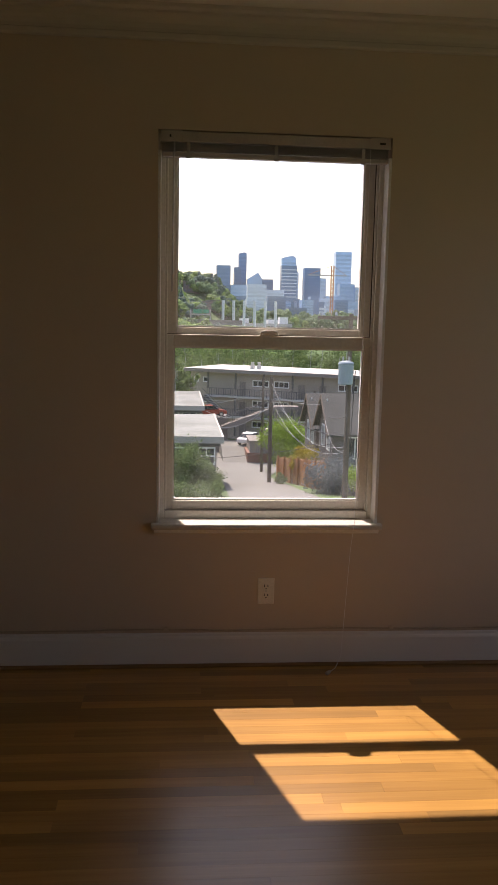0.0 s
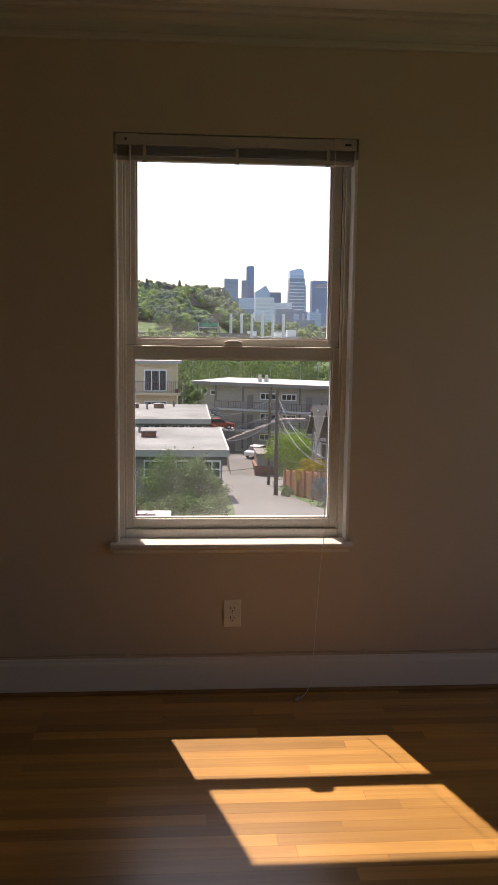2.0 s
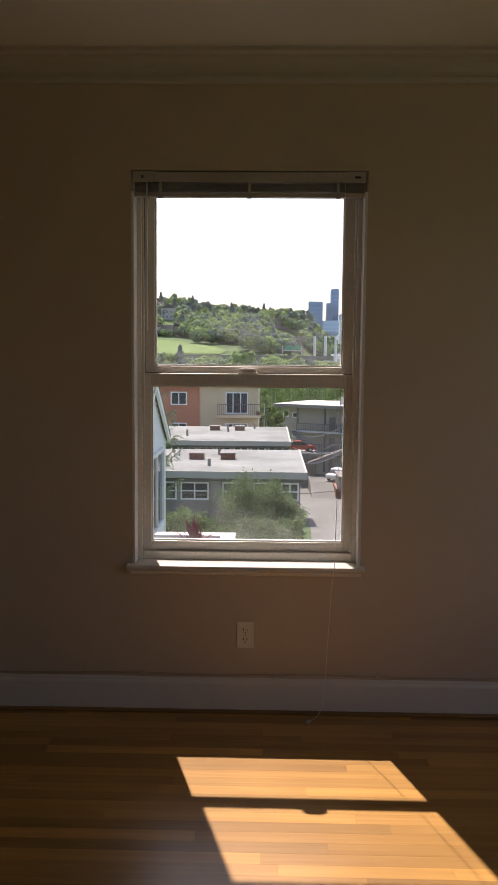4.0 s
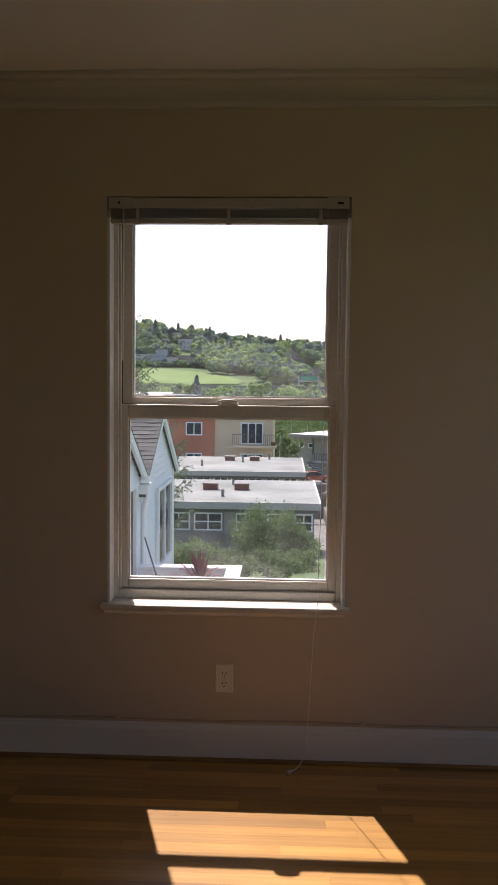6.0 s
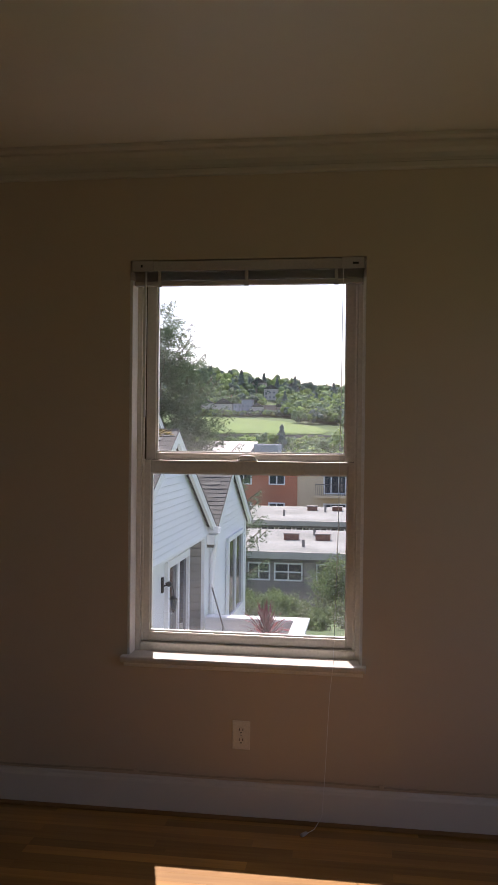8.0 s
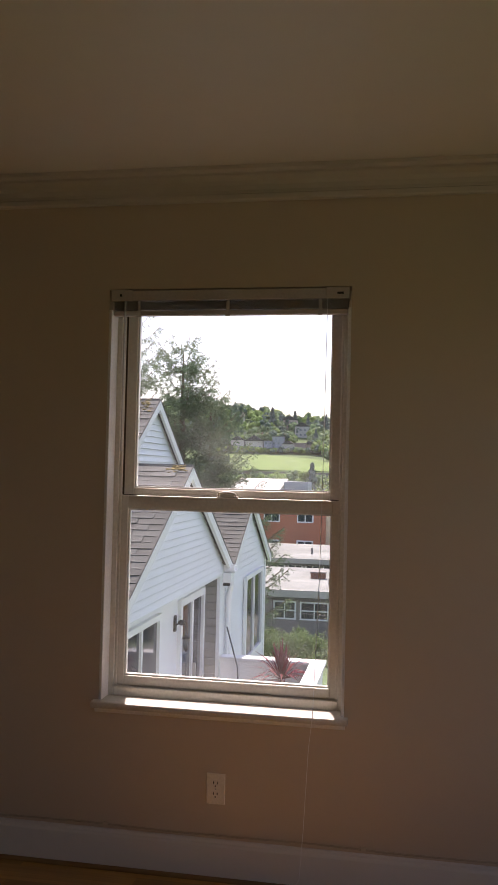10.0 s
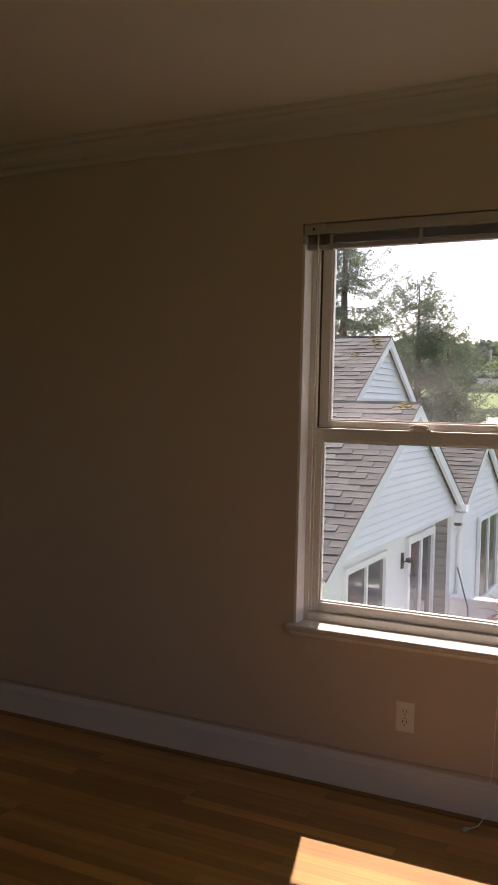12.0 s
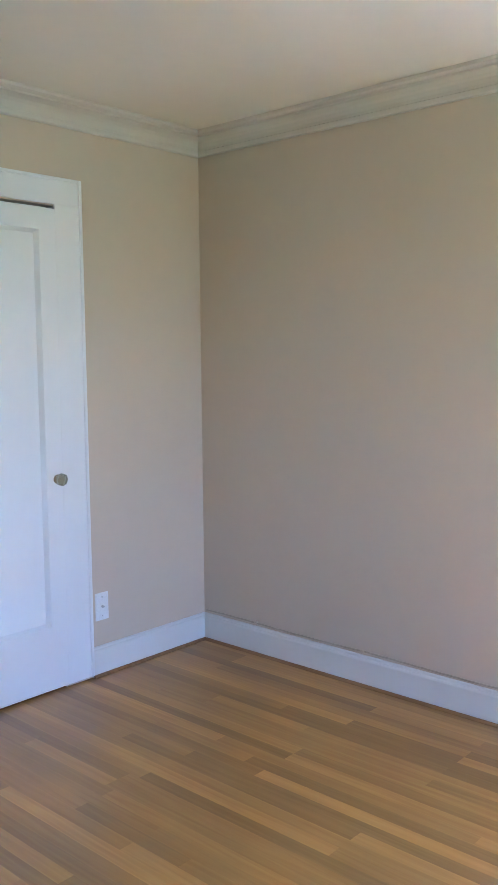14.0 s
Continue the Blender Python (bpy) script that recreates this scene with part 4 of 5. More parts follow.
# ---- spruce behind the house ----
def spruce(at, h, seed, n_whorls=34, reach=2.6):
    """Trunk, arching limbs, flat sprays of twigs on both sides of each limb, needles along the twigs."""
    rs = np.random.RandomState(seed)
    t = thing("spruce_tree", "tall dark spruce with uneven drooping branches behind the house", "tree", at)
    part("trunk", Mesh().tube((0, 0, 0), (0.1, 0, h * 0.55), 0.24, 0.13, 10).tube((0.1, 0, h * 0.55), (0.05, 0.1, h * 0.97), 0.13, 0.012, 8), BARK, t)
    lim, pts, axes = Mesh(), [], []
    for i in range(n_whorls):
        z = h * (0.22 + 0.77 * i / n_whorls)
        for _ in range(6):
            a = rs.uniform(0, 6.28)
            L = reach * (1.04 - z / h) ** 0.95 * min(1.0, (z / h - 0.08) / 0.3) * rs.uniform(0.45, 1.25) + 0.25
            rise = 0.75 * (z / h) ** 2 - 0.22 + rs.uniform(-0.18, 0.22)
            out = np.array((math.cos(a), math.sin(a), 0.0))
            side = np.array((-math.sin(a), math.cos(a), 0.0))
            z = z + rs.uniform(-0.1, 0.1)
            limb = [np.array((0.06, 0.03, z)) + out * L * q + np.array((0, 0, L * (rise * q - 0.30 * q * (1 - q) * 2 + 0.16 * q ** 3))) for q in np.linspace(0, 1, 6)]
            lim.path(limb, 0.004 + 0.003 * L, 4)
            for q in np.arange(0.12, 1.0, 0.058 / L):
                k = min(int(q * 5), 4)
                c = limb[k] + (limb[k + 1] - limb[k]) * (q * 5 - k)
                for sd in (-1, 1):
                    if rs.rand() < 0.3:
                        continue
                    tl = (0.16 + 0.20 * L * (1 - q) ** 0.7) * rs.uniform(0.5, 1.25)
                    d = side * sd * rs.uniform(0.5, 1.0) + out * rs.uniform(0.35, 0.8) + np.array((0, 0, rs.uniform(-0.55, 0.15)))
                    d /= np.linalg.norm(d)
                    n = max(5, int(tl * 60))
                    w_ = np.linspace(0.0, 1.0, n)[:, None]
                    pts.append(c + d * tl * w_ - np.array((0, 0, 0.25)) * tl * w_ ** 2 + rs.normal(size=(n, 3)) * 0.022)
                    axes.append(np.repeat(d[None], n, 0))
    part("branches", lim, BARK, t)
    p, ax = np.concatenate(pts), np.concatenate(axes)
    n = len(p)
    a = ax * 0.7 + rs.normal(size=(n, 3)) * 0.6
    a /= np.linalg.norm(a, axis=1)[:, None]
    b = np.cross(a, rs.normal(size=(n, 3)))
    b /= np.linalg.norm(b, axis=1)[:, None]
    ln = 0.06 * rs.uniform(0.6, 1.3, (n, 1))
    v = np.stack([p - a * ln * 0.3, p + b * ln * 0.2 + a * ln * 0.3, p + a * ln, p - b * ln * 0.2 + a * ln * 0.3], 1).reshape(-1, 3)
    part("crown", mesh_from("needles", v, np.arange(4 * n).reshape(n, 4), L_SPRUCE), L_SPRUCE, t)
    return t


spruce((-4.85, 17.6, -4.6), 9.3, 5, 36, 3.3)
spruce((-4.35, 18.6, -4.7), 8.3, 7, 28, 2.8)
spruce((-7.3, 19.0, -4.7), 13.0, 9, 36, 4.2)


# ---- two flat-roofed buildings down the slope ----
def flat_building(label, x0, x1, y0, y1, roof, base_z, vents, pipes):
    b = thing("flat_roofed_building", label, "building", (0, 0, 0))
    part("wall", Mesh().box(x0 + 0.5, x1 - 0.35, y0 + 0.5, y1 - 0.4, base_z, roof - 0.32), GREYWALL, b, "grey brick wall")
    part("roof", Mesh().box(x0, x1, y0, y1, roof - 0.32, roof - 0.06), FASCIA, b, "pale roof slab")
    part("roof_sheet", Mesh().box(x0 + 0.1, x1 - 0.1, y0 + 0.1, y1 - 0.1, roof - 0.06, roof), GRAVELROOF, b, "pale gravel roof")
    part("roof_edge", Mesh().box(x0, x1, y0, y0 + 0.1, roof - 0.06, roof + 0.05).box(x1 - 0.1, x1, y0 + 0.1, y1, roof - 0.06, roof + 0.05), FASCIA, b)
    # dark strip painted in for the shade under the roof edge
    part("fascia_shadow_board", Mesh().box(x0 + 0.3, x1 - 0.2, y0 + 0.25, y0 + 0.5, roof - 0.5, roof - 0.32), RAIL_SHADE, b, "dark strip for the shade under the roof edge")
    for vx, vy in vents:
        o = part("roof_vent", Mesh().box(vx - 0.42, vx + 0.42, vy - 0.35, vy + 0.35, roof, roof + 0.34), VENTM, b, "rusty boxed roof vent")
        part("vent_lid", Mesh().box(vx - 0.47, vx + 0.47, vy - 0.40, vy + 0.40, roof + 0.34, roof + 0.40), GREYWALL, o)
    for px_, py_, h_ in pipes:
        part("vent_pipe", Mesh().tube((px_, py_, roof), (px_, py_, roof + h_), 0.09, 0.09, 8), GREYWALL, b)
    return b


def wall_unit_y(parent, y, x0, x1, z0, z1, cols=2, rows=1, fw=0.08, name="window", mat_=None, gl=None):
    """Framed window in a wall that faces -y."""
    f_ = Mesh()
    f_.box(x0, x1, y - 0.06, y, z0, z0 + fw).box(x0, x1, y - 0.06, y, z1 - fw, z1)
    f_.box(x0, x0 + fw, y - 0.06, y, z0 + fw, z1 - fw).box(x1 - fw, x1, y - 0.06, y, z0 + fw, z1 - fw)
    for i in range(1, cols):
        c_ = x0 + (x1 - x0) * i / cols
        f_.box(c_ - fw * 0.4, c_ + fw * 0.4, y - 0.05, y, z0 + fw, z1 - fw)
    for i in range(1, rows):
        c_ = z0 + (z1 - z0) * i / rows
        f_.box(x0 + fw, x1 - fw, y - 0.045, y, c_ - fw * 0.4, c_ + fw * 0.4)
    o = part(name, f_, mat_ or WTRIM, parent, "white framed window")
    part("pane", Mesh().box(x0 + fw, x1 - fw, y - 0.03, y - 0.008, z0 + fw, z1 - fw), gl or FARGLASS, o, "dark pane")
    return o


fb = flat_building("low grey brick building with a pale flat roof and rusty vents", -12, 2.12, 41.3, 52.6, -4.62, -9.8, [(-4.14, 47.2), (-2.31, 47.3)], [(-3.2, 44.0, 0.4), (-2.95, 49.5, 0.35), (-7.2, 45.5, 0.35)])
for x0, x1 in ((-7.9, -6.6), (-5.95, -4.75), (-4.55, -3.05), (-2.35, -0.9), (-0.7, 0.6), (0.75, 1.7)):
    wall_unit_y(fb, 41.8, x0, x1, -6.15, -5.2, 2, 2)
for x0, x1 in ((-6.55, -6.0), (-2.95, -2.4)):
    part("pillar", Mesh().box(x0, x1, 41.6, 41.8, -9.0, -5.12), GREYWALL, fb)
fb2 = flat_building("long low grey building with a pale flat roof", -14, 1.75, 61.5, 75.5, -5.0, -12.5, [(-4.6, 71.5), (-2.45, 71.5)], [(-3.4, 70, 0.6), (-6.5, 66, 0.5), (-1.2, 73, 0.5)])
for i in range(9):
    wall_unit_y(fb2, 62.0, -10.5 + i * 1.32, -9.4 + i * 1.32, -6.3, -5.45, 2)

# ---- terracotta and beige apartment house ----
apt = thing("apartment_house", "terracotta and beige apartment house with railed balconies", "building", (0, 0, 0))
part("wall", Mesh().box(-24, -6.67, 80, 94, -14, -1.5), ORANGEW, apt, "terracotta brick wall")
part("wall", Mesh().box(-6.67, -1.0, 80.15, 94, -14, -1.5), BEIGEW, apt, "beige stucco wall")
part("roof", Mesh().box(-24.2, -0.6, 79.7, 94.2, -1.5, -1.2), FASCIA, apt, "pale roof slab")
for zf in (-4.2, -7.2, -10.2):
    for x0 in (-9.45, -12.7, -16.0):
        wall_unit_y(apt, 80.0, x0, x0 + 1.6, zf + 0.85, zf + 2.15, 2, 1, 0.12)
    wall_unit_y(apt, 80.15, -4.15, -1.95, zf + 0.05, zf + 2.15, 3, 1, 0.12, "patio_door", WTRIM)
    bal = part("balcony", Mesh().box(-4.9, -0.65, 78.9, 80.15, zf - 0.25, zf), BEIGEW, apt, "beige balcony slab")
    for i in range(22):
        x = -4.85 + i * 0.197
        part("baluster", Mesh().box(x - 0.015, x + 0.015, 78.94, 78.98, zf, zf + 1.0), RAIL_SHADE, bal)
    part("rail", Mesh().box(-4.88, -0.67, 78.93, 78.99, zf + 1.0, zf + 1.06).box(-4.88, -4.82, 78.99, 80.1, zf + 1.0, zf + 1.06).box(-0.73, -0.67, 78.99, 80.1, zf + 1.0, zf + 1.06), RAIL_SHADE, bal)
part("flower_box", Mesh().box(-1.2, -0.8, 79.1, 79.5, -4.2, -3.85), VENTM, apt, "rust-red planter on the balcony")

# ---- grey gallery apartments, turned to the alley ----
GA = Matrix.Translation((0.2, 130.0, 0)) @ Matrix.Rotation(math.atan2(-12.4, 21.7), 4, "Z")
gal = new("gallery_apartments")
gal.matrix_world = GA
tagged(gal, "three-storey tan apartment block with open galleries and a white flat roof", "building")
part("wall", Mesh().box(1.0, 44, 1.6, 13, -17.5, -6.2), TANW, gal, "tan stucco wall")
part("roof", Mesh().box(0, 45, 0, 14, -6.15, -5.85), WHITEROOF, gal, "white flat roof")
part("roof_edge", Mesh().box(-0.1, 45, -0.12, 0, -6.3, -5.8), GREYWALL, gal, "grey fascia")
for x in (9.5, 10.6, 25.5, 27, 33):
    part("roof_vent", Mesh().box(x, x + 0.5, 5, 5.5, -5.85, -5.2).tube((x + 0.25, 5.25, -5.2), (x + 0.25, 5.25, -4.8), 0.2, 0.3, 8), CONC, gal)
for zf in (-9.75, -12.8):
    g_ = part("gallery", Mesh().box(4.5, 44, 0.1, 1.6, zf - 0.25, zf), CONC, gal, "concrete gallery")
    part("rail", Mesh().box(4.5, 44, 0.12, 0.18, zf + 1.05, zf + 1.13).box(4.5, 44, 0.13, 0.17, zf + 0.12, zf + 0.18), RAIL_SHADE, g_)
    for i in range(100):
        part("baluster", Mesh().box(4.55 + i * 0.395, 4.63 + i * 0.395, 0.13, 0.17, zf, zf + 1.06), RAIL_SHADE, g_)
    for i in range(9):
        part("post", Mesh().box(4.6 + i * 4.6, 4.84 + i * 4.6, 0.12, 0.3, zf - 3.0, zf - 0.25), RAIL_SHADE, gal)
for i in range(9):
    part("post", Mesh().box(4.6 + i * 4.6, 4.84 + i * 4.6, 0.12, 0.3, -8.7, -6.3), RAIL_SHADE, gal)
for k, zf in enumerate((-9.75, -12.8, -15.9)):
    for x0, x1 in ((11.5, 14.2), (15.0, 17.4), (25, 28), (31, 34)):
        wall_unit_y(gal, 1.6, x0, x1, zf + 1.45, zf + 2.45, 3, 1, 0.14)
    for x0 in (9.4, 18.9, 22.2, 29.2, 36):
        part("flat_door", Mesh().box(x0, x0 + 1.0, 1.52, 1.6, zf, zf + 2.1), GARAGE, gal, "grey flat door")
    wall_unit_y(gal, 1.6, 1.5, 2.4, zf + 1.8, zf + 2.6, 1, 1, 0.12)
    wall_unit_y(gal, 1.6, 3.1, 4.0, zf + 1.8, zf + 2.6, 1, 1, 0.12)
for k, (za, zb) in enumerate(((-9.75, -12.8), (-12.8, -16.2))):
    st = part("stair_flight", Mesh().prism([(4.5, za), (8.2, zb), (8.2, zb - 0.3), (4.5, za - 0.3)], 1, -1.2, 0.0), RAIL_SHADE, gal, "dark steel outside stair")
    for i in range(14):
        part("step", Mesh().box(4.5 + i * 0.26, 4.8 + i * 0.26, -1.2, 0.0, za - i * 0.217 - 0.05, za - i * 0.217), CONC, st)
    part("stair_rail", Mesh().prism([(4.5, za + 1.0), (8.2, zb + 1.0), (8.2, zb + 0.92), (4.5, za + 0.92)], 1, -1.2, -1.15), RAIL_SHADE, gal)

# ---- alley things: poles, transformer, wires, fence, garage, cars, dark houses ----
def utility_pole(at, h, label, arms, r=0.15):
    p = thing("utility_pole", label, "utility pole", at)
    part("shaft", Mesh().tube((0, 0, -0.5), (0, 0, h), r, r * 0.7, 12), POLE, p)
    for z, half in arms:
        a = part("crossarm", Mesh().box(-half, half, -0.09, 0.05, z - 0.07, z + 0.07), POLE, p)
        for x in (-half * 0.9, -half * 0.45, half * 0.45, half * 0.9):
            part("insulator", Mesh().lathe([(0.03, 0), (0.06, 0.03), (0.04, 0.08), (0.06, 0.1), (0.02, 0.16)], Matrix.Translation((x, -0.02, z + 0.07)), 8), TRANSF, a)
    return p


utility_pole((6.35, 30, ground_z(6.35, 30)), 7.55, "tall weathered utility pole carrying a grey transformer", [(7.38, 1.3)], 0.125)
tr = thing("transformer", "pale grey pole-mounted transformer can", "transformer", (6.16, 29.72, -0.92))
part("can", Mesh().lathe([(0.27, 0), (0.29, 0.03), (0.29, 0.78), (0.31, 0.80), (0.28, 0.86), (0.08, 0.92)], Matrix.Identity(4), 20), TRANSF, tr, smooth=False)
for x in (-0.12, 0.12):
    part("bushing", Mesh().lathe([(0.04, 0), (0.06, 0.05), (0.03, 0.1), (0.05, 0.14), (0.02, 0.22)], Matrix.Translation((x, 0, 0.86)), 8), CONC, tr)
part("hanger", Mesh().box(-0.05, 0.19, 0.22, 0.29, 0.2, 0.3).box(-0.05, 0.19, 0.22, 0.29, 0.6, 0.7), RAIL_SHADE, tr)
utility_pole((5.5, 50, ground_z(5.5, 50)), 6.7, "weathered utility pole beside the alley", [], 0.14)
utility_pole((7.1, 71, ground_z(7.1, 71)), 8.3, "thin weathered utility pole far down the alley", [], 0.14)
utility_pole((15.0, 92, ground_z(15, 92)), 8.6, "thin weathered utility pole near the parking lot", [(8.2, 0.9)], 0.14)


def sag(p, q, drop, n=14):
    p, q = Vector(p), Vector(q)
    return [p + (q - p) * (i / n) - Vector((0, 0, 4 * drop * (i / n) * (1 - i / n))) for i in range(n + 1)]


def overhead(label, spans, r, material):
    o = thing("overhead_wire", label, "cable", spans[0][0], "overhead wires")
    p0 = Vector(spans[0][0])
    for a, b, dr_ in spans:
        part("span", Mesh().path([q - p0 for q in sag(a, b, dr_)], r, 5), material, o)


overhead("thick pale overhead cable sagging between poles", [((6.35, 30, -3.4), (5.5, 50, -2.3), 1.3)], 0.012, CABLEP)
overhead("pale overhead cable sagging between poles", [((6.35, 30, -3.6), (5.5, 50, -3.3), 1.2)], 0.011, CABLEP)
overhead("dark overhead wire between poles", [((6.35, 30, -3.0), (7.1, 71, -4.0), 1.0)], 0.02, CABLE)
overhead("dark overhead wire to the gallery block", [((6.35, 30, -2.2), (15, 92, -6.3), 1.0)], 0.02, CABLE)
overhead("service wires to the low grey building", [((5.5, 50, -3.6), (2.1, 48, -4.9), 0.5), ((5.5, 50, -3.9), (1.9, 62, -5.4), 0.6)], 0.018, CABLEP)
overhead("dark service wire across the alley", [((6.35, 30, -3.2), (-6.0, 41.6, -5.6), 0.5)], 0.012, CABLE)
overhead("looped black cable below the transformer", [((6.25, 29.8, -0.9), (6.3, 29.8, -3.4), 0.0), ((6.55, 29.8, -0.4), (6.45, 29.8, -3.3), 0.0)], 0.02, CABLE)

overhead("thin pale service wires to the dark gabled houses", [((5.5, 50, -3.0), (8.7, 49.8, -3.6), 0.25), ((5.5, 50, -2.6), (8.9, 57.2, -4.2), 0.4), ((6.35, 30, -3.5), (8.6, 48.0, -4.4), 0.7)], 0.013, CABLEP)
overhead("dark overhead wires from pole to pole", [((5.5, 50, -2.5), (7.1, 71, -4.4), 0.5), ((5.5, 50, -2.9), (15.0, 92, -6.9), 1.1), ((6.35, 30, -3.9), (5.5, 50, -4.1), 0.6)], 0.016, CABLE)
overhead("pale wires to the far low building", [((7.1, 71, -4.2), (1.7, 66, -5.2), 0.4), ((7.1, 71, -4.6), (1.7, 72, -5.3), 0.5)], 0.018, CABLEP)
fen = thing("cedar_fence", "orange-brown cedar board fence along the alley", "fence", (0, 0, 0))
for i in range(52):
    y = 40 + i * 0.285
    x = 7.05 - (y - 45) * 0.055
    z = ground_z(x, y)
    part("board", Mesh().box(x - 0.02, x + 0.02, y, y + 0.265, z - 0.1, z + 1.55 + 0.04 * math.sin(i * 2.3)), CEDAR, fen)
    if i % 8 == 0:
        part("post", Mesh().box(x - 0.14, x - 0.02, y, y + 0.1, z - 0.3, z + 1.7), CEDAR, fen)
part("rail", Mesh().add([(7.30 + dx, 40, ground_z(7, 40) + dz) for dx in (0.03, 0.09) for dz in (1.0, 1.1)] + [(6.5 + dx, 54.8, ground_z(7, 54.8) + dz) for dx in (0.03, 0.09) for dz in (1.0, 1.1)],
                        [(0, 1, 3, 2), (4, 6, 7, 5), (0, 4, 5, 1), (2, 3, 7, 6), (0, 2, 6, 4), (1, 5, 7, 3)]), CEDAR, fen)

gar = thing("garage", "low weathered grey garage on a brown block base beside the lot", "garage", (0, 0, 0))
part("wall", Mesh().box(8.3, 10.6, 97.2, 102, -13.95, -12.62), GARAGE, gar, "weathered grey wall")
part("roof", Mesh().box(8.2, 10.7, 97.0, 102.1, -12.62, -12.5), GARAGE, gar)
part("base_wall", Mesh().box(8.0, 10.6, 97.0, 102, -16.4, -13.95), VENTM, gar, "brown block base wall")


def parked_car(at, turn, paint, label):
    c_ = thing("parked_car", label, "car", at, "cars in the lot")
    c_.rotation_euler = (0, 0, radians(turn))
    body = Mesh().prism([(-2.2, 0.35), (-2.25, 0.75), (-2.1, 0.92), (-1.3, 0.98), (1.2, 0.95), (2.1, 0.82), (2.25, 0.6), (2.2, 0.35)], 1, -0.88, 0.88)
    part("body", body, paint, c_, bevel=0.06)
    part("cabin", Mesh().prism([(-1.6, 0.95), (-1.0, 1.42), (0.4, 1.45), (1.15, 0.95)], 1, -0.76, 0.76), FARGLASS, c_, "dark glazed cabin", bevel=0.04)
    part("cabin_roof", Mesh().prism([(-1.02, 1.41), (-0.95, 1.47), (0.35, 1.50), (0.45, 1.44)], 1, -0.74, 0.74), paint, c_, bevel=0.02)
    for x in (-1.4, 1.4):
        for s in (-1, 1):
            w_ = part("wheel", Mesh().lathe([(0.2, -0.1), (0.32, -0.1), (0.34, 0), (0.32, 0.1), (0.2, 0.1)], Matrix.Translation((x, 0.80 * s, 0.33)) @ pose(0, 0, 0, 90, 0, 0), 16), RUBBER, c_)
            part("rim", Mesh().lathe([(0.18, -0.105), (0.2, 0.0), (0.18, 0.105)], Matrix.Translation((x, 0.80 * s, 0.33)) @ pose(0, 0, 0, 90, 0, 0), 12), STEEL, w_)


lot = thing("parking_deck", "raised concrete parking deck behind the garage", "parking deck", (0, 0, 0))
part("slab", Mesh().box(10.8, 24, 96.5, 107.9, -16.5, -13.0), ASPHALT, lot)
part("slab", Mesh().box(8.0, 10.8, 102.2, 107.9, -16.5, -13.95), ASPHALT, lot)
part("ramp", Mesh().prism([(96.5, -15.2), (102.5, -13.96), (107.9, -13.96), (107.9, -16.6), (96.5, -16.6)], 0, 5.2, 7.99), ASPHALT, lot, "worn asphalt ramp")
upper = thing("parking_deck", "grey concrete upper parking deck beside the stair", "parking deck", (0, 0, 0))
part("slab", Mesh().box(-1.5, 6.4, 110.0, 116.0, -17.0, -11.35), GARAGE, upper)
part("kerb", Mesh().box(-1.5, 6.4, 110.0, 110.2, -11.35, -11.15), CONC, upper)
parked_car((9.0, 104.6, -13.95), 60, CARW, "silver-white parked car beside the garage")
parked_car((11.6, 101.5, -13.0), 60, CARD, "dark parked car on the deck")
parked_car((13.2, 102, -13.0), 20, CARR, "red parked car on the deck")
parked_car((18.5, 101, -13.0), 70, CARD, "dark parked car beside the trees")
parked_car((4.1, 112.6, -11.35), 12, CARR, "orange-red parked car beside the stairs")
parked_car((0.6, 113.4, -11.35), 20, CARR, "red parked car on the upper deck")
rp = thing("outside_stair", "long concrete outside stair with dark rails before the galleries", "stairs", (0, 0, 0))
for y0 in (108.0, 109.5):
    part("stringer", Mesh().prism([(5.1, -12.3), (12.5, -9.5), (12.5, -10.1), (5.1, -12.9)], 1, y0, y0 + 0.2), GARAGE, rp, "grey concrete stringer")
    part("rail", Mesh().prism([(5.1, -11.3), (12.5, -8.5), (12.5, -8.62), (5.1, -11.42)], 1, y0, y0 + 0.08), RAIL_SHADE, rp)
for i in range(17):
    x, z = 5.1 + i * 0.435, -12.35 + i * 0.165
    part("step", Mesh().box(x, x + 0.42, 108.2, 109.5, z, z + 0.07), GARAGE, rp)
    if i % 4 == 0:
        part("post", Mesh().box(x, x + 0.07, 108.0, 108.07, z, z + 1.05), RAIL_SHADE, rp)
part("landing", Mesh().box(12.5, 15.5, 108.0, 109.7, -9.9, -9.5), GARAGE, rp)
for x in (8.5, 12.6, 15.2):
    part("pillar", Mesh().box(x, x + 0.25, 108.6, 108.85, -16.5, -11.1 if x < 10 else -9.9), GARAGE, rp)


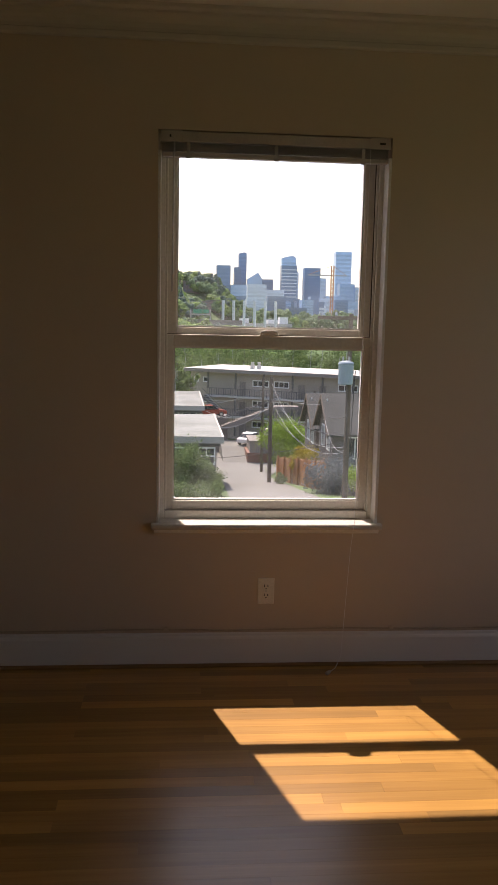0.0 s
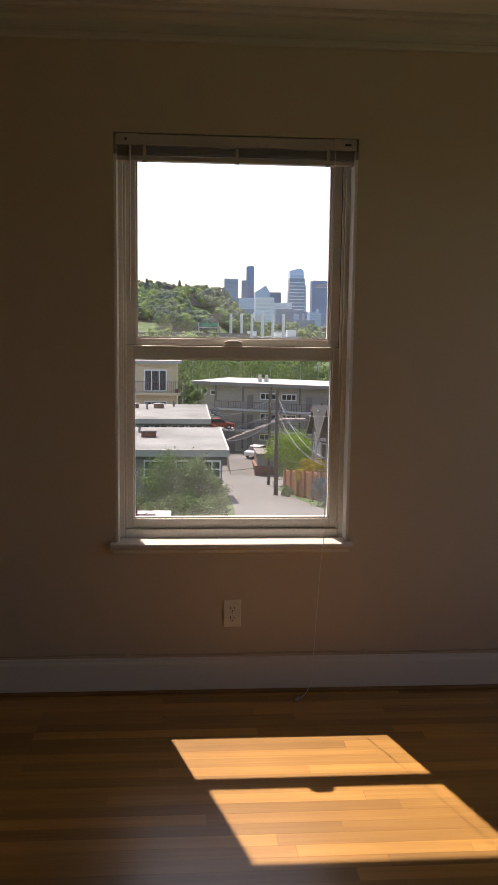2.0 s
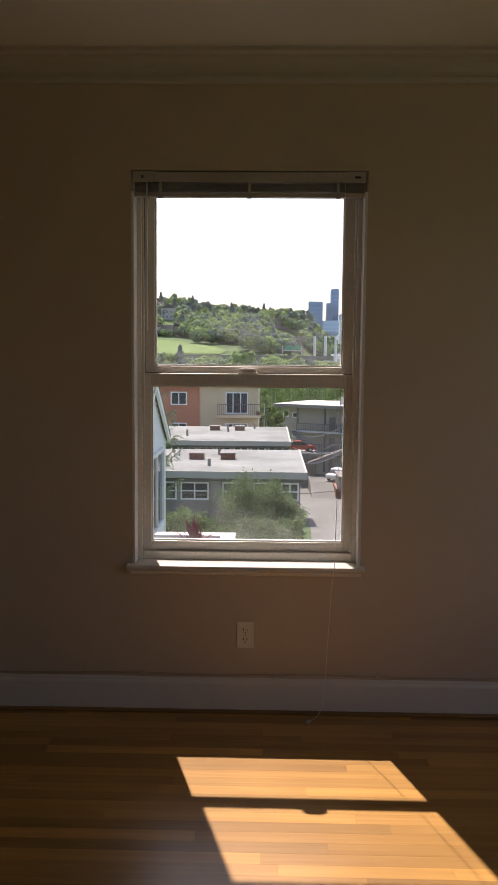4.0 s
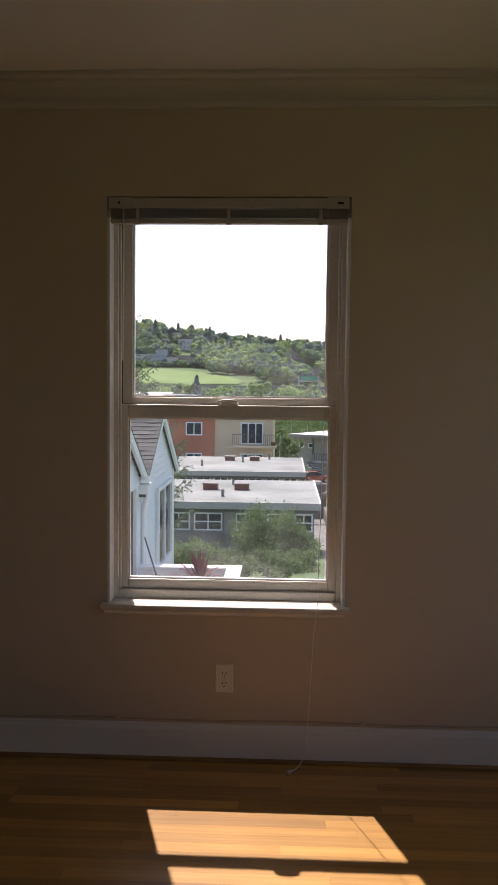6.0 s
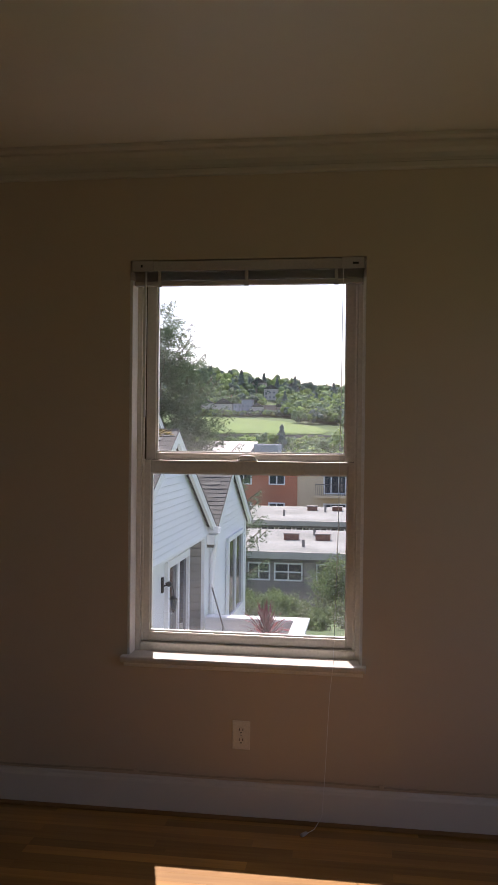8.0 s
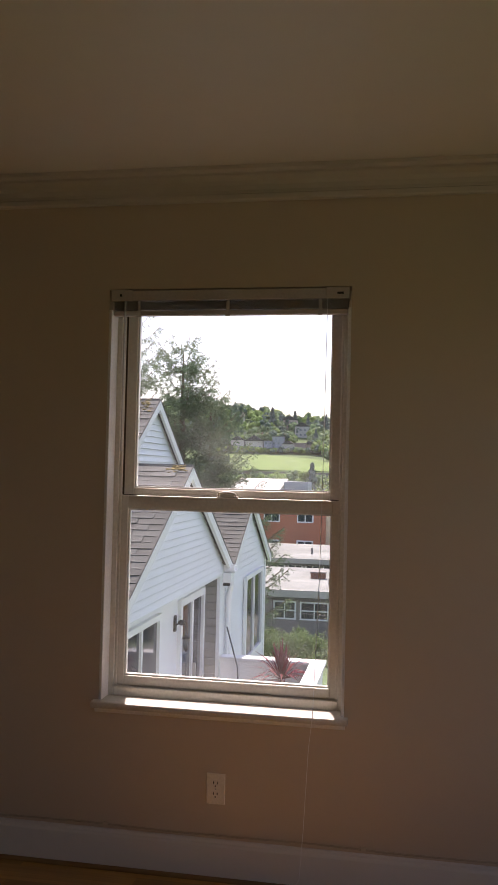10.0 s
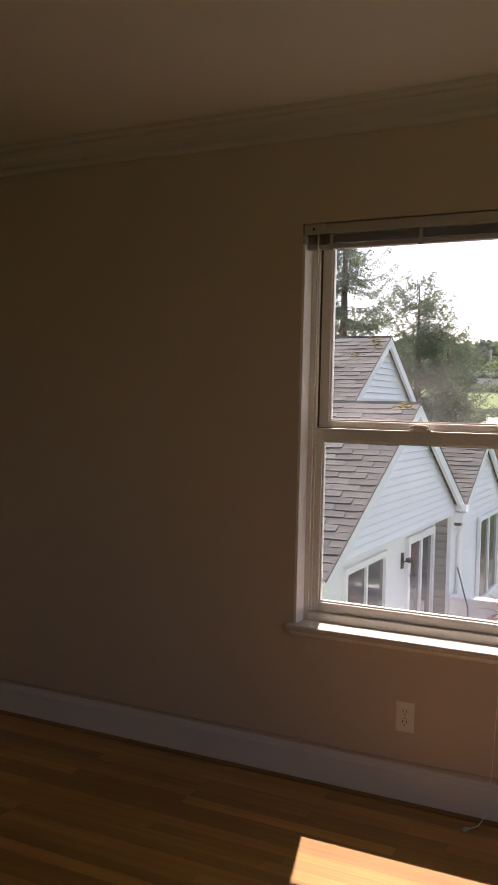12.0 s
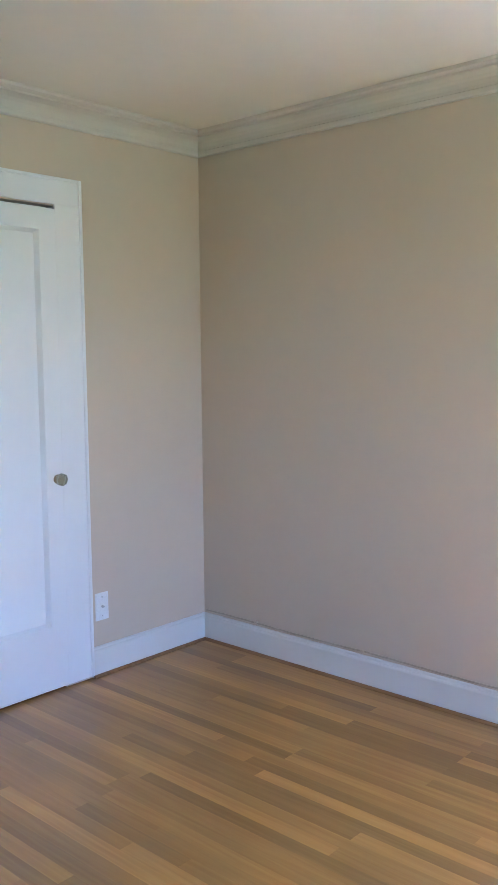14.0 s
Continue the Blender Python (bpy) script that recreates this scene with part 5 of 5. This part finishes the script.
def dark_house(at, half, deep, drop, wall_h, label):
    """House with its ridge along x and a gable end over the alley. at: the apex of that gable."""
    h = thing("dark_gabled_house", label, "house", at, "dark houses by the alley")
    part("wall", Mesh().prism([(-half, -drop - wall_h), (half, -drop - wall_h), (half, -drop), (0, -0.15), (-half, -drop)], 0, 0.35, deep), GREYSIDE, h, "dark brown-grey siding")
    for s in (-1, 1):
        e = (s * (half + 0.4), -drop - drop * 0.4 / half)
        part("roof_slope", Mesh().prism([(0, 0), e, (e[0], e[1] - 0.14), (0, -0.14)], 0, 0, deep + 0.3), DARKROOF, h, "grey shingle roof slope")
        part("barge_board", Mesh().prism([(0, -0.02), (e[0], e[1] - 0.02), (e[0], e[1] - 0.26), (0, -0.26)], 0, -0.05, 0), POLE, h, "dark barge board")
    for y0, z0 in ((-half * 0.75, -drop - 1.5), (0.1, -drop - 1.5), (-0.5, -drop * 0.5 - 0.75)):
        f_ = part("window", Mesh().box(0.27, 0.35, y0, y0 + 0.95, z0, z0 + 0.08).box(0.27, 0.35, y0, y0 + 0.95, z0 + 1.32, z0 + 1.4).box(0.27, 0.35, y0, y0 + 0.08, z0 + 0.08, z0 + 1.32).box(0.27, 0.35, y0 + 0.87, y0 + 0.95, z0 + 0.08, z0 + 1.32).box(0.28, 0.34, y0 + 0.44, y0 + 0.5, z0 + 0.08, z0 + 1.32), WTRIM, h, "white framed window")
        part("pane", Mesh().box(0.31, 0.33, y0 + 0.08, y0 + 0.87, z0 + 0.08, z0 + 1.32), FARGLASS, f_)
    for x0 in (1.2, 3.4):
        wall_unit_y(h, -half, x0, x0 + 1.1, -drop - 1.9, -drop - 0.5, 2, 1, 0.09)


dark_house((8.85, 57.5, -3.55), 2.4, 8, 1.9, 5.5, "dark brown-grey gabled house above the alley hedge")
dark_house((8.65, 50.0, -2.95), 2.4, 8, 1.9, 5.5, "dark brown-grey gabled house with white windows")

# ---- shrubs and trees near the alley ----
def planted(x, y):
    return (x, y, ground_z(x, y))


SG = "shrubs by the alley"
shrub("shrub", "large green shrub in front of the low grey building", (-0.6, 35.5, ground_z(-1, 35.5) - 0.35), (1.8, 1.6, 1.2), L_BUSH, 21, 44, 320, 0.062, SG)
shrub("shrub", "broad green shrub in front of the low grey building", (0.8, 36.3, ground_z(0, 36) - 0.6), (1.0, 1.5, 0.85), L_BUSH, 22, 34, 280, 0.062, SG)
shrub("shrub", "loose green shrub in front of the low grey building", (-3.9, 35, ground_z(-4, 35) - 0.9), (1.9, 1.5, 0.75), L_BUSH, 23, 36, 280, 0.062, SG)
shrub("shrub", "low green shrub beyond the terrace wall", (-2.7, 31.5, ground_z(-2, 31.5) - 0.5), (1.8, 1.3, 0.6), L_BUSH, 24, 30, 280, 0.06, SG, trunk=0.2)
shrub("shrub", "low green shrub on the bank above the alley", (0.1, 30.5, ground_z(0, 30.5) - 0.5), (1.6, 1.3, 0.6), L_BUSH, 30, 30, 280, 0.06, SG, trunk=0.2)
shrub("shrub", "low grey-green shrub on the bank above the alley", (-1.0, 27.5, ground_z(0, 27.5) - 0.4), (1.9, 1.2, 0.4), L_BUSH, 31, 30, 280, 0.06, SG, trunk=0.1)
shrub("shrub", "low green shrub at the edge of the alley", (0.95, 31.5, ground_z(1.5, 31.5) - 0.5), (0.9, 1.6, 0.6), L_BUSH, 41, 30, 260, 0.06, SG, trunk=0.1)
shrub("shrub", "broad low green shrub before the low grey building", (-4.6, 30.5, ground_z(-4.6, 30.5) - 0.4), (1.8, 1.4, 0.7), L_BUSH, 42, 34, 260, 0.06, SG, trunk=0.2)
shrub("shrub", "large blue-grey shrub beside the cedar fence", (7.9, 37.4, ground_z(7.9, 37.4) - 0.5), (1.9, 1.9, 1.3), L_BLUE, 25, 60, 280, 0.06, SG, trunk=0.1)
shrub("shrub", "yellow-leaved shrub behind the cedar fence", planted(7.7, 49.0), (0.9, 1.6, 0.75), L_YELLOW, 26, 30, 260, 0.065, SG, trunk=0.9)
shrub("shrub", "low green weeds beside the pole", planted(6.0, 48.5), (0.4, 1.4, 0.3), L_BUSH, 28, 14, 160, 0.05, SG, trunk=0.05)
shrub("shrub", "yellow-green shrub at the foot of the transformer pole", planted(8.0, 34.5), (0.7, 0.9, 0.6), L_YOUNG, 29, 22, 220, 0.055, SG, trunk=0.2)
shrub("leafy_tree", "fresh green leafy tree beside the alley", (9.0, 68, ground_z(9, 68) - 0.6), (2.1, 2.0, 1.9), L_YOUNG, 27, 60, 280, 0.085, "", "tree", 1.6)


# ---- woods, hill, far things ----
def wood(name, label, trees, material, seed, conifer=False, size=0.62):
    """Far trees as crowns of leaf clumps with gaps. trees: (x, y, height, radius)."""
    rs = np.random.RandomState(seed)
    pts, out, core = [], [], []
    for x, y, h, r in trees:
        z0 = ground_z(x, y)
        if conifer:
            n = 620
            t = rs.uniform(0.05, 1.0, n) ** 1.2
            tier = 0.72 + 0.28 * np.cos(t * 44 + rs.uniform(0, 6))
            rad = r * (1.03 - t) ** 0.9 * tier * np.sqrt(rs.uniform(0.1, 1.0, n))
            an = rs.randint(0, 11, n) * 0.571 + rs.normal(size=n) * 0.14 + np.floor(t * 9)
            pts.append(np.stack([x + np.cos(an) * rad, y + np.sin(an) * rad, z0 + t * h - rad * 0.12], 1))
            out.append(np.stack([np.cos(an), np.sin(an), 0.5 + 0 * an], 1))
        else:
            lumps = 15
            u = rs.normal(size=(lumps, 3))
            u /= np.linalg.norm(u, axis=1)[:, None]
            c = u * rs.uniform(0.35, 0.8, (lumps, 1)) * np.array((r, r, h * 0.40))
            w_ = rs.uniform(0.24, 0.48, lumps) * r
            p = rs.normal(size=(lumps, 20, 3))
            p *= (rs.uniform(0.8, 1.05, (lumps, 20, 1)) / np.linalg.norm(p, axis=2)[:, :, None]) * w_[:, None, None]
            pts.append((c[:, None, :] + p).reshape(-1, 3) + np.array((x, y, z0 + h * 0.56)))
            bump = ICO_V[None] * (0.88 * w_)[:, None, None] * rs.uniform(0.75, 1.15, (lumps, len(ICO_V), 1))
            core.append((c[:, None, :] + bump).reshape(-1, 3) + np.array((x, y, z0 + h * 0.56)))
            o = p / np.linalg.norm(p, axis=2)[:, :, None] + 0.8 * u[:, None, :]
            out.append((o / np.linalg.norm(o, axis=2)[:, :, None]).reshape(-1, 3))
    v, f = leaves(rs, np.concatenate(pts), size, 0.0, 0.6, np.concatenate(out))
    f = f.tolist()
    if core:
        cv = np.concatenate(core)
        k = len(cv) // len(ICO_V)
        f += (ICO_F[None] + (np.arange(k) * len(ICO_V))[:, None, None] + len(v)).reshape(-1, 3).tolist()
        v = np.concatenate([v, cv])
    return tagged(part(name, mesh_from(name, v, f, material), material), label, "trees", kind="stuff")


rw = random.Random(12)
kinds = {"mid": [], "dark": [], "light": [], "red": [], "fir": []}


def plant(n, y0, y1, x0, x1, at, weights, h0, h1, r0, r1, top=None):
    """n trees of mixed kinds; x0, x1 are the edges at the distance at, top a highest level for their tips."""
    for _ in range(n):
        y = rw.uniform(y0, y1)
        x = rw.uniform(x0, x1) * y / at
        k = rw.choices(("mid", "dark", "light", "fir"), weights)[0]
        h, r = rw.uniform(h0, h1), rw.uniform(r0, r1)
        # keep the gardens before the hill houses open
        if 440 < y < 543 and abs(x - 10) < 11 and y > 505 or 440 < y < 511 and -108 < x < -52 or 440 < y < 546 and abs(x + 64 * y / 545) < 6:
            continue
        z = ground_z(x, y)
        if top is not None:
            h = min(h, top - z)
        if h > 2.5:
            kinds[k].append((x, y, h * (1.2 if k == "fir" else 1), min(r, h * 0.6) * (0.6 if k == "fir" else 1)))


plant(520, 511, 640, -170, 75, 500, (5, 3.4, 2.4, 0.03), 6, 12, 3.0, 5.4)
plant(60, 490, 512, -50, -6, 500, (4, 1.5, 3, 0.0), 6, 10, 3, 5.4)
plant(70, 511, 520, -108, -50, 500, (4, 3, 2, 0.02), 6, 10, 3, 4.6)
plant(90, 430, 500, -16, 14, 500, (4, 2.6, 2, 0.1), 6, 10, 2.8, 4.6)
plant(70, 462, 500, -44, -14, 500, (4, 2.6, 2, 0.0), 5, 9, 2.8, 4.6)
plant(150, 300, 400, -85, -10, 400, (4, 0.8, 5, 0.03), 8, 13, 2.8, 4.8, 1.3)
plant(70, 300, 415, -10, 22, 400, (3, 0.3, 5, 0), 6, 14, 2.6, 4.4, 2.6)
belt = []
for _ in range(46):
    y = rw.uniform(150, 200)
    belt.append((rw.uniform(-6, 48) * y / 180, y, rw.uniform(12.5, 15.5), rw.uniform(2.4, 3.8)))
for _ in range(8):
    belt.append((rw.uniform(-1.6, 1.2), rw.uniform(99, 116), rw.uniform(11, 14), rw.uniform(1.2, 1.7)))
plant(150, 512, 545, -52, 30, 500, (5, 2.5, 3, 0.1), 6, 10, 3.0, 5.4)
plant(110, 340, 490, 20, 75, 500, (1, 0, 3, 0), 3.2, 5, 2.4, 3.6, -1.5)
plant(110, 535, 640, 26, 115, 550, (4, 2, 2, 0), 5, 10, 3, 5.5)
for x, y, tip, r, k in ((-43, 330, 5.6, 4.4, "mid"), (-38.5, 333, 4.8, 3.6, "light"), (-34.5, 331, 5.2, 2.2, "fir"), (-12, 330, 6.6, 4.6, "light"), (-7.5, 333, 4.6, 4.2, "light"), (-18, 335, 3.0, 4.0, "mid"),
                        (-84, 550, 43.5, 4.8, "fir"), (-79, 552, 39, 3.6, "fir"), (-50, 560, 39.5, 5.0, "fir"), (-25, 560, 35.5, 3.6, "fir"), (-51.5, 510, 27.5, 3.6, "fir"), (-63, 570, 39, 2.8, "fir"),
                        (0, 580, 33.5, 3.0, "fir"), (-7, 580, 32, 2.0, "fir"), (22, 570, 31.5, 2.4, "fir"), (25, 571, 30.5, 2.2, "fir"), (-110, 560, 48, 5.5, "dark"), (-34, 512, 24, 6.5, "light"), (-26, 513, 22, 6.0, "light"), (-41, 514, 25.5, 6.0, "mid")):
    kinds[k].append((x, y, tip - ground_z(x, y), r))
for _ in range(60):
    x = rw.uniform(-108, -50)
    kinds[rw.choice(("mid", "light", "dark"))].append((x, rw.uniform(497.5, 501), rw.uniform(2.0, 4.2), rw.uniform(1.2, 2.4)))
kinds["red"] += [(-84, 516, 9, 4.4), (-80, 515, 7, 3.2)]
rs = np.random.RandomState(44)
belt_pts = np.concatenate([puffs(rs, (x, y, ground_z(x, y) + h * 0.55), (r, r, h * 0.5), 34, 46, 0.8) for x, y, h, r in belt])
bv, bf = leaves(rs, belt_pts, 0.25)
tagged(part("tree_belt", mesh_from("tree_belt", bv, bf, L_BELT), L_BELT), "belt of fresh green birches behind the gallery block", "trees", kind="stuff")
bt = Mesh()
for x, y, h, r in belt:
    bt.tube((x, y, ground_z(x, y) - 1), (x + 0.3, y, ground_z(x, y) + h * 0.85), 0.16, 0.05, 5)
tagged(part("tree_trunks", bt, CONC), "pale birch trunks behind the gallery block", "trees", kind="stuff")
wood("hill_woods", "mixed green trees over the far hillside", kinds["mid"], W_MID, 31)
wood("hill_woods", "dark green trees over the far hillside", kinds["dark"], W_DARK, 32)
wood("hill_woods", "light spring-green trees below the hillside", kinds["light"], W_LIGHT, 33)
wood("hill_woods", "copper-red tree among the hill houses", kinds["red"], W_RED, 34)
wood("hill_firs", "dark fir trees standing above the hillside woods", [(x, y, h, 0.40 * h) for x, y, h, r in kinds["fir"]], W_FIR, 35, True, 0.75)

HILLGL = mat("far window", (0.2, 0.22, 0.26), 0.3)
HILLW = [mat("far house wall", c, 0.8, 0.05, 0.1) for c in ((0.55, 0.53, 0.5), (0.35, 0.37, 0.42), (0.45, 0.4, 0.35), (0.3, 0.24, 0.22))]


def hill_house(x, y, w_, h, k, flat):
    z = ground_z(x, y)
    o = thing("hill_house", "small far house among the hillside trees" if not flat else "far flat-roofed block on the hillside", "house", (x, y, z), "houses on the hill")
    part("wall", Mesh().box(-w_ / 2, w_ / 2, 0, 8, -2, h), HILLW[k], o)
    part("roof", Mesh().box(-w_ / 2 - 0.3, w_ / 2 + 0.3, -0.3, 8.3, h, h + 0.4) if flat else Mesh().prism([(-w_ / 2 - 0.6, h), (w_ / 2 + 0.6, h), (0, h + w_ * 0.32)], 1, -0.5, 8.5), GREYWALL if flat else DARKROOF, o)
    for r in range(max(1, int(h / 3))):
        for i in range(max(2, int(w_ / 2.6))):
            xx = -w_ / 2 + 0.7 + i * 2.6
            part("window", Mesh().box(xx, xx + 1.0, -0.08, 0, 1.1 + r * 3, 2.2 + r * 3), HILLGL, o)


for i, (x, y, w_, h, k, fl) in enumerate(((-98, 505, 8, 5.5, 0, False), (-88, 506, 11, 5, 0, False), (-79, 503, 5, 6, 1, True), (-73.5, 504, 6.5, 8.5, 1, True), (-67, 503, 7, 4.5, 0, False), (-60, 504, 7, 5, 3, True), (-55, 507, 6, 4, 2, False), (-64, 545, 9, 7, 0, False), (-52, 560, 8, 7, 0, False),
                                          (-74, 560, 9, 7, 2, False), (-35, 575, 8, 6, 0, False), (-12, 560, 9, 6, 2, False), (-3, 540, 9, 7, 3, True), (8, 545, 10, 7, 3, True), (-110, 560, 9, 7, 2, False), (22, 520, 10, 7, 3, True), (14, 500, 9, 6, 3, True))):
    hill_house(x, y, w_, h, k, fl)

fw = thing("freeway_wall", "long grey elevated freeway below the meadow", "bridge", (0, 0, 0))
part("deck", Mesh().box(-140, 30, 405, 418, -0.5, 1.6), GARAGE, fw, "grey concrete deck")
for i in range(14):
    part("pier", Mesh().box(-138 + i * 12, -136.4 + i * 12, 408, 414, -14, -0.5), CONC, fw)
hs = thing("highway_sign", "green highway sign boards on a gantry", "road sign", (0, 0, 0))
SIGNG = mat("green sign board", (0.02, 0.30, 0.17), 0.5)
for x0, x1, z0, z1 in ((7.4, 11.9, 4.6, 6.6), (12.3, 15.1, 4.8, 6.6)):
    part("board", Mesh().box(x0, x1, 424, 424.3, z0, z1), SIGNG, hs)
part("gantry", Mesh().box(6, 16, 424.3, 424.8, 4.0, 4.5).box(6, 6.5, 424.3, 424.8, -14, 6.8).box(15.5, 16, 424.3, 424.8, -14, 6.8), CONC, hs)
whb = thing("white_roofed_building", "low building with a broad white roof in the valley", "building", (0, 0, 0))
part("wall", Mesh().box(-47, -33, 232, 250, -17.5, -4.5), HILLW[1], whb)
part("roof", Mesh().prism([(232, -3.5), (250, -0.5), (250, -4.5), (232, -4.5)], 0, -47, -33), WHITEROOF, whb, "white roof")
part("annex", Mesh().box(-32.9, -26, 240, 250, -17.5, -1.2), HILLW[1], whb, "grey annex")

pw = thing("power_station", "white hall with six tall pale chimneys", "building", (0, 0, 0))
part("hall", Mesh().box(34, 66, 500, 530, -17, 0.2), CONC, pw)
for i in range(6):
    x = 25.75 + i * 6.05
    part("chimney", Mesh().tube((x, 497, -16), (x, 497, 12.9), 0.85, 0.8, 14), STACKM, pw, "pale steel chimney")
for x0, x1, h in ((36, 41, 3), (52, 58, 2.5), (59, 64, 4)):
    part("roof_unit", Mesh().box(x0, x1, 502, 510, 0.2, h), STACKM, pw)
for i in range(7):
    part("window", Mesh().box(52 + i * 1.9, 53.3 + i * 1.9, 499.9, 500, -3.6, -1.4), FARGLASS, pw)

crn = thing("tower_crane", "orange tower crane over the city", "crane", (124.3, 700, -17))
for dx in (-1.0, 1.0):
    for dy in (-1.0, 1.0):
        part("mast_chord", Mesh().box(dx - 0.3, dx + 0.3, dy - 0.3, dy + 0.3, 0, 64), CRANEM, crn)
for i in range(18):
    part("lacing", Mesh().tube((-1, -1, i * 3.4), (1, -1, i * 3.4 + 3.4), 0.22, 0.22, 4).tube((1, -1, i * 3.4), (-1, -1, i * 3.4 + 3.4), 0.22, 0.22, 4), CRANEM, crn)
part("jib", Mesh().box(-20, 12, -0.4, 0.4, 55.8, 56.7), CONC, crn)
part("tie", Mesh().tube((0, 0, 64), (11, 0, 56.7), 0.18, 0.18, 4).tube((0, 0, 64), (-19, 0, 56.7), 0.18, 0.18, 4), CRANEM, crn)


def tower(label, x0, x1, top, k, y=1500, floors=None, crown=0.0, band=None):
    """A high-rise with a band of glass for each few floors."""
    t = thing("tower_block", label, "skyscraper", ((x0 + x1) / 2, y, -17), "downtown towers")
    w_, H, d_ = (x1 - x0) / 2, top + 17, 26
    part("shaft", Mesh().box(-w_, w_, 0, d_, 0, H), TOWERS[k], t)
    n = floors or int((H - 20) / 7)
    for i in range(n):
        z = 20 + (H - 22) * i / n
        part("window_band", Mesh().box(-w_ * 0.94, w_ * 0.94, -0.5, 0, z, z + (H - 22) / n * (0.5 if band is None else 0.25)), band or TBANDS[k], t)
    if crown:
        part("crown", Mesh().prism([(-w_, H), (w_, H), (w_, H + crown * 0.35), (w_ * 0.45, H + crown), (-w_, H + crown * 0.3)], 1, 0, d_), TOWERS[k], t)


tower("dark blue downtown slab tower", 66, 90, 95, 0)
tower("tall dark narrow tower with a rounded top", 106, 119.5, 117, 0, 1530, crown=3)
tower("dark slim downtown office tower", 97, 108, 93, 3, 1510)
tower("blue tower with a slanted glass top", 119, 143, 68, 1, 1490, crown=16)
tower("lower blue downtown office block", 90, 120, 62, 1, 1480)
tower("small dark square downtown tower", 146, 166, 74, 3, 1520)
tower("dark glass tower with white balconies", 172, 198, 94, 3, 1450, 16, band=TOWERS[4])
tower("pale blue glass tower with a sloped top", 185, 211, 112, 2, 1560, crown=7)
tower("broad grey-blue downtown office tower", 215, 242, 93, 0, 1480, 20)
tower("slim pale downtown office tower", 204, 213, 89, 5, 1540)
tower("pale tall downtown office tower", 247, 266, 80, 5, 1560)
tower("tall light blue glass tower", 282, 311, 128, 2, 1560)
tower("grey-blue downtown residential tower", 274, 300, 67, 1, 1470)
tower("pale blue downtown residential tower", 300, 325, 62, 5, 1465)
tower("white banded downtown office block", 112, 142, 60, 4, 1400, 9)
tower("white banded downtown office block", 142, 171, 52, 4, 1405, 8)
tower("blue glass mid-rise downtown block", 246, 276, 45, 1, 1440)
tower("pale grey mid-rise downtown block", 225, 250, 40, 5, 1380)
tower("blue glass mid-rise downtown block", 258, 300, 34, 1, 1360)
tower("dark grey mid-rise downtown block", 200, 232, 34, 3, 1370)
tower("tall blue downtown glass tower", 330, 360, 100, 1, 1500)
lowr = random.Random(5)
for i in range(22):
    y = lowr.uniform(1180, 1380)
    x = (0.055 + 0.17 * (i + lowr.random()) / 22) * y
    tower("blue-grey mid-rise block among the downtown towers", x, x + lowr.uniform(12, 26), lowr.uniform(14, 40), lowr.choice((0, 1, 3, 4, 5, 3)), y, 8)
for i in range(26):
    y = lowr.uniform(640, 1100)
    x = lowr.uniform(0.09, 0.26) * y
    wd = lowr.uniform(10, 24)
    tower("low city block beyond the chimneys", x, x + wd, lowr.uniform(-6, 4) * y / 700, lowr.choice((1, 3, 4, 5, 3)), y, 3)
citytrees = [(lowr.uniform(0.06, 0.25) * yy, yy, lowr.uniform(11, 16), lowr.uniform(4, 7)) for yy in [lowr.uniform(520, 700) for _ in range(90)]]
wood("city_trees", "green street trees before the city", citytrees, W_MID, 36, False, 0.7)

# ---- oak strip floor ----
floor = tagged(part("floor", Mesh().box(XL - 0.15, XR + 0.15, YB - 0.15, WT, -0.2, -0.004).box(XL - 0.7, XL - 0.15, DY0 - 0.3, DY1 + 0.3, -0.2, -0.004), SUBFLOOR), "varnished honey oak strip floor", "floor", kind="structure")
rng = random.Random(7)
PW, LENGTHS = 0.0565, (0.5, 0.8, 1.1, 1.4, 1.8, 2.2)


def strip(length):
    e, c = 0.0001, 0.0002
    s = Mesh()
    s.add([(e, e, -0.0035), (length - e, e, -0.0035), (length - e, PW - e, -0.0035), (e, PW - e, -0.0035),
           (e, e, -c), (length - e, e, -c), (length - e, PW - e, -c), (e, PW - e, -c),
           (e + c, e + c, 0), (length - e - c, e + c, 0), (length - e - c, PW - e - c, 0), (e + c, PW - e - c, 0)],
          [(8, 9, 10, 11)] + [(i, (i + 1) % 4, 4 + (i + 1) % 4, 4 + i) for i in range(4)] + [(4 + i, 4 + (i + 1) % 4, 8 + (i + 1) % 4, 8 + i) for i in range(4)])
    me = s.data("strip")
    me.materials.append(OAK)
    return me


STRIPS = {l: strip(l) for l in LENGTHS}
made, rest_of_floor = 0, Mesh()
y = -PW
while y > YB - PW:
    x, lead = XL + 0.001, rng.choice((0.35, 0.6, 0.9, 1.2, 1.7))
    while x < XR:
        l, lead = lead or rng.choice(LENGTHS), 0
        l = round(min(l, XR - x), 3)
        if l < 0.02:
            break
        if l not in STRIPS:
            STRIPS[l] = strip(l)
        if y > -2.75 and x + l > XL and x < 1.6 and made < 300:
            part("floor_strip", STRIPS[l], OAK, floor, loc=(x, y, 0))
            made += 1
        else:
            rest_of_floor.box(x + 0.0005, x + l - 0.0005, max(y, YB) + 0.0005, y + PW - 0.0005, -0.0035, 0)
        x += l
    y -= PW
tagged(part("floor_strips", rest_of_floor, OAK, floor), "varnished oak strips", kind="stuff")
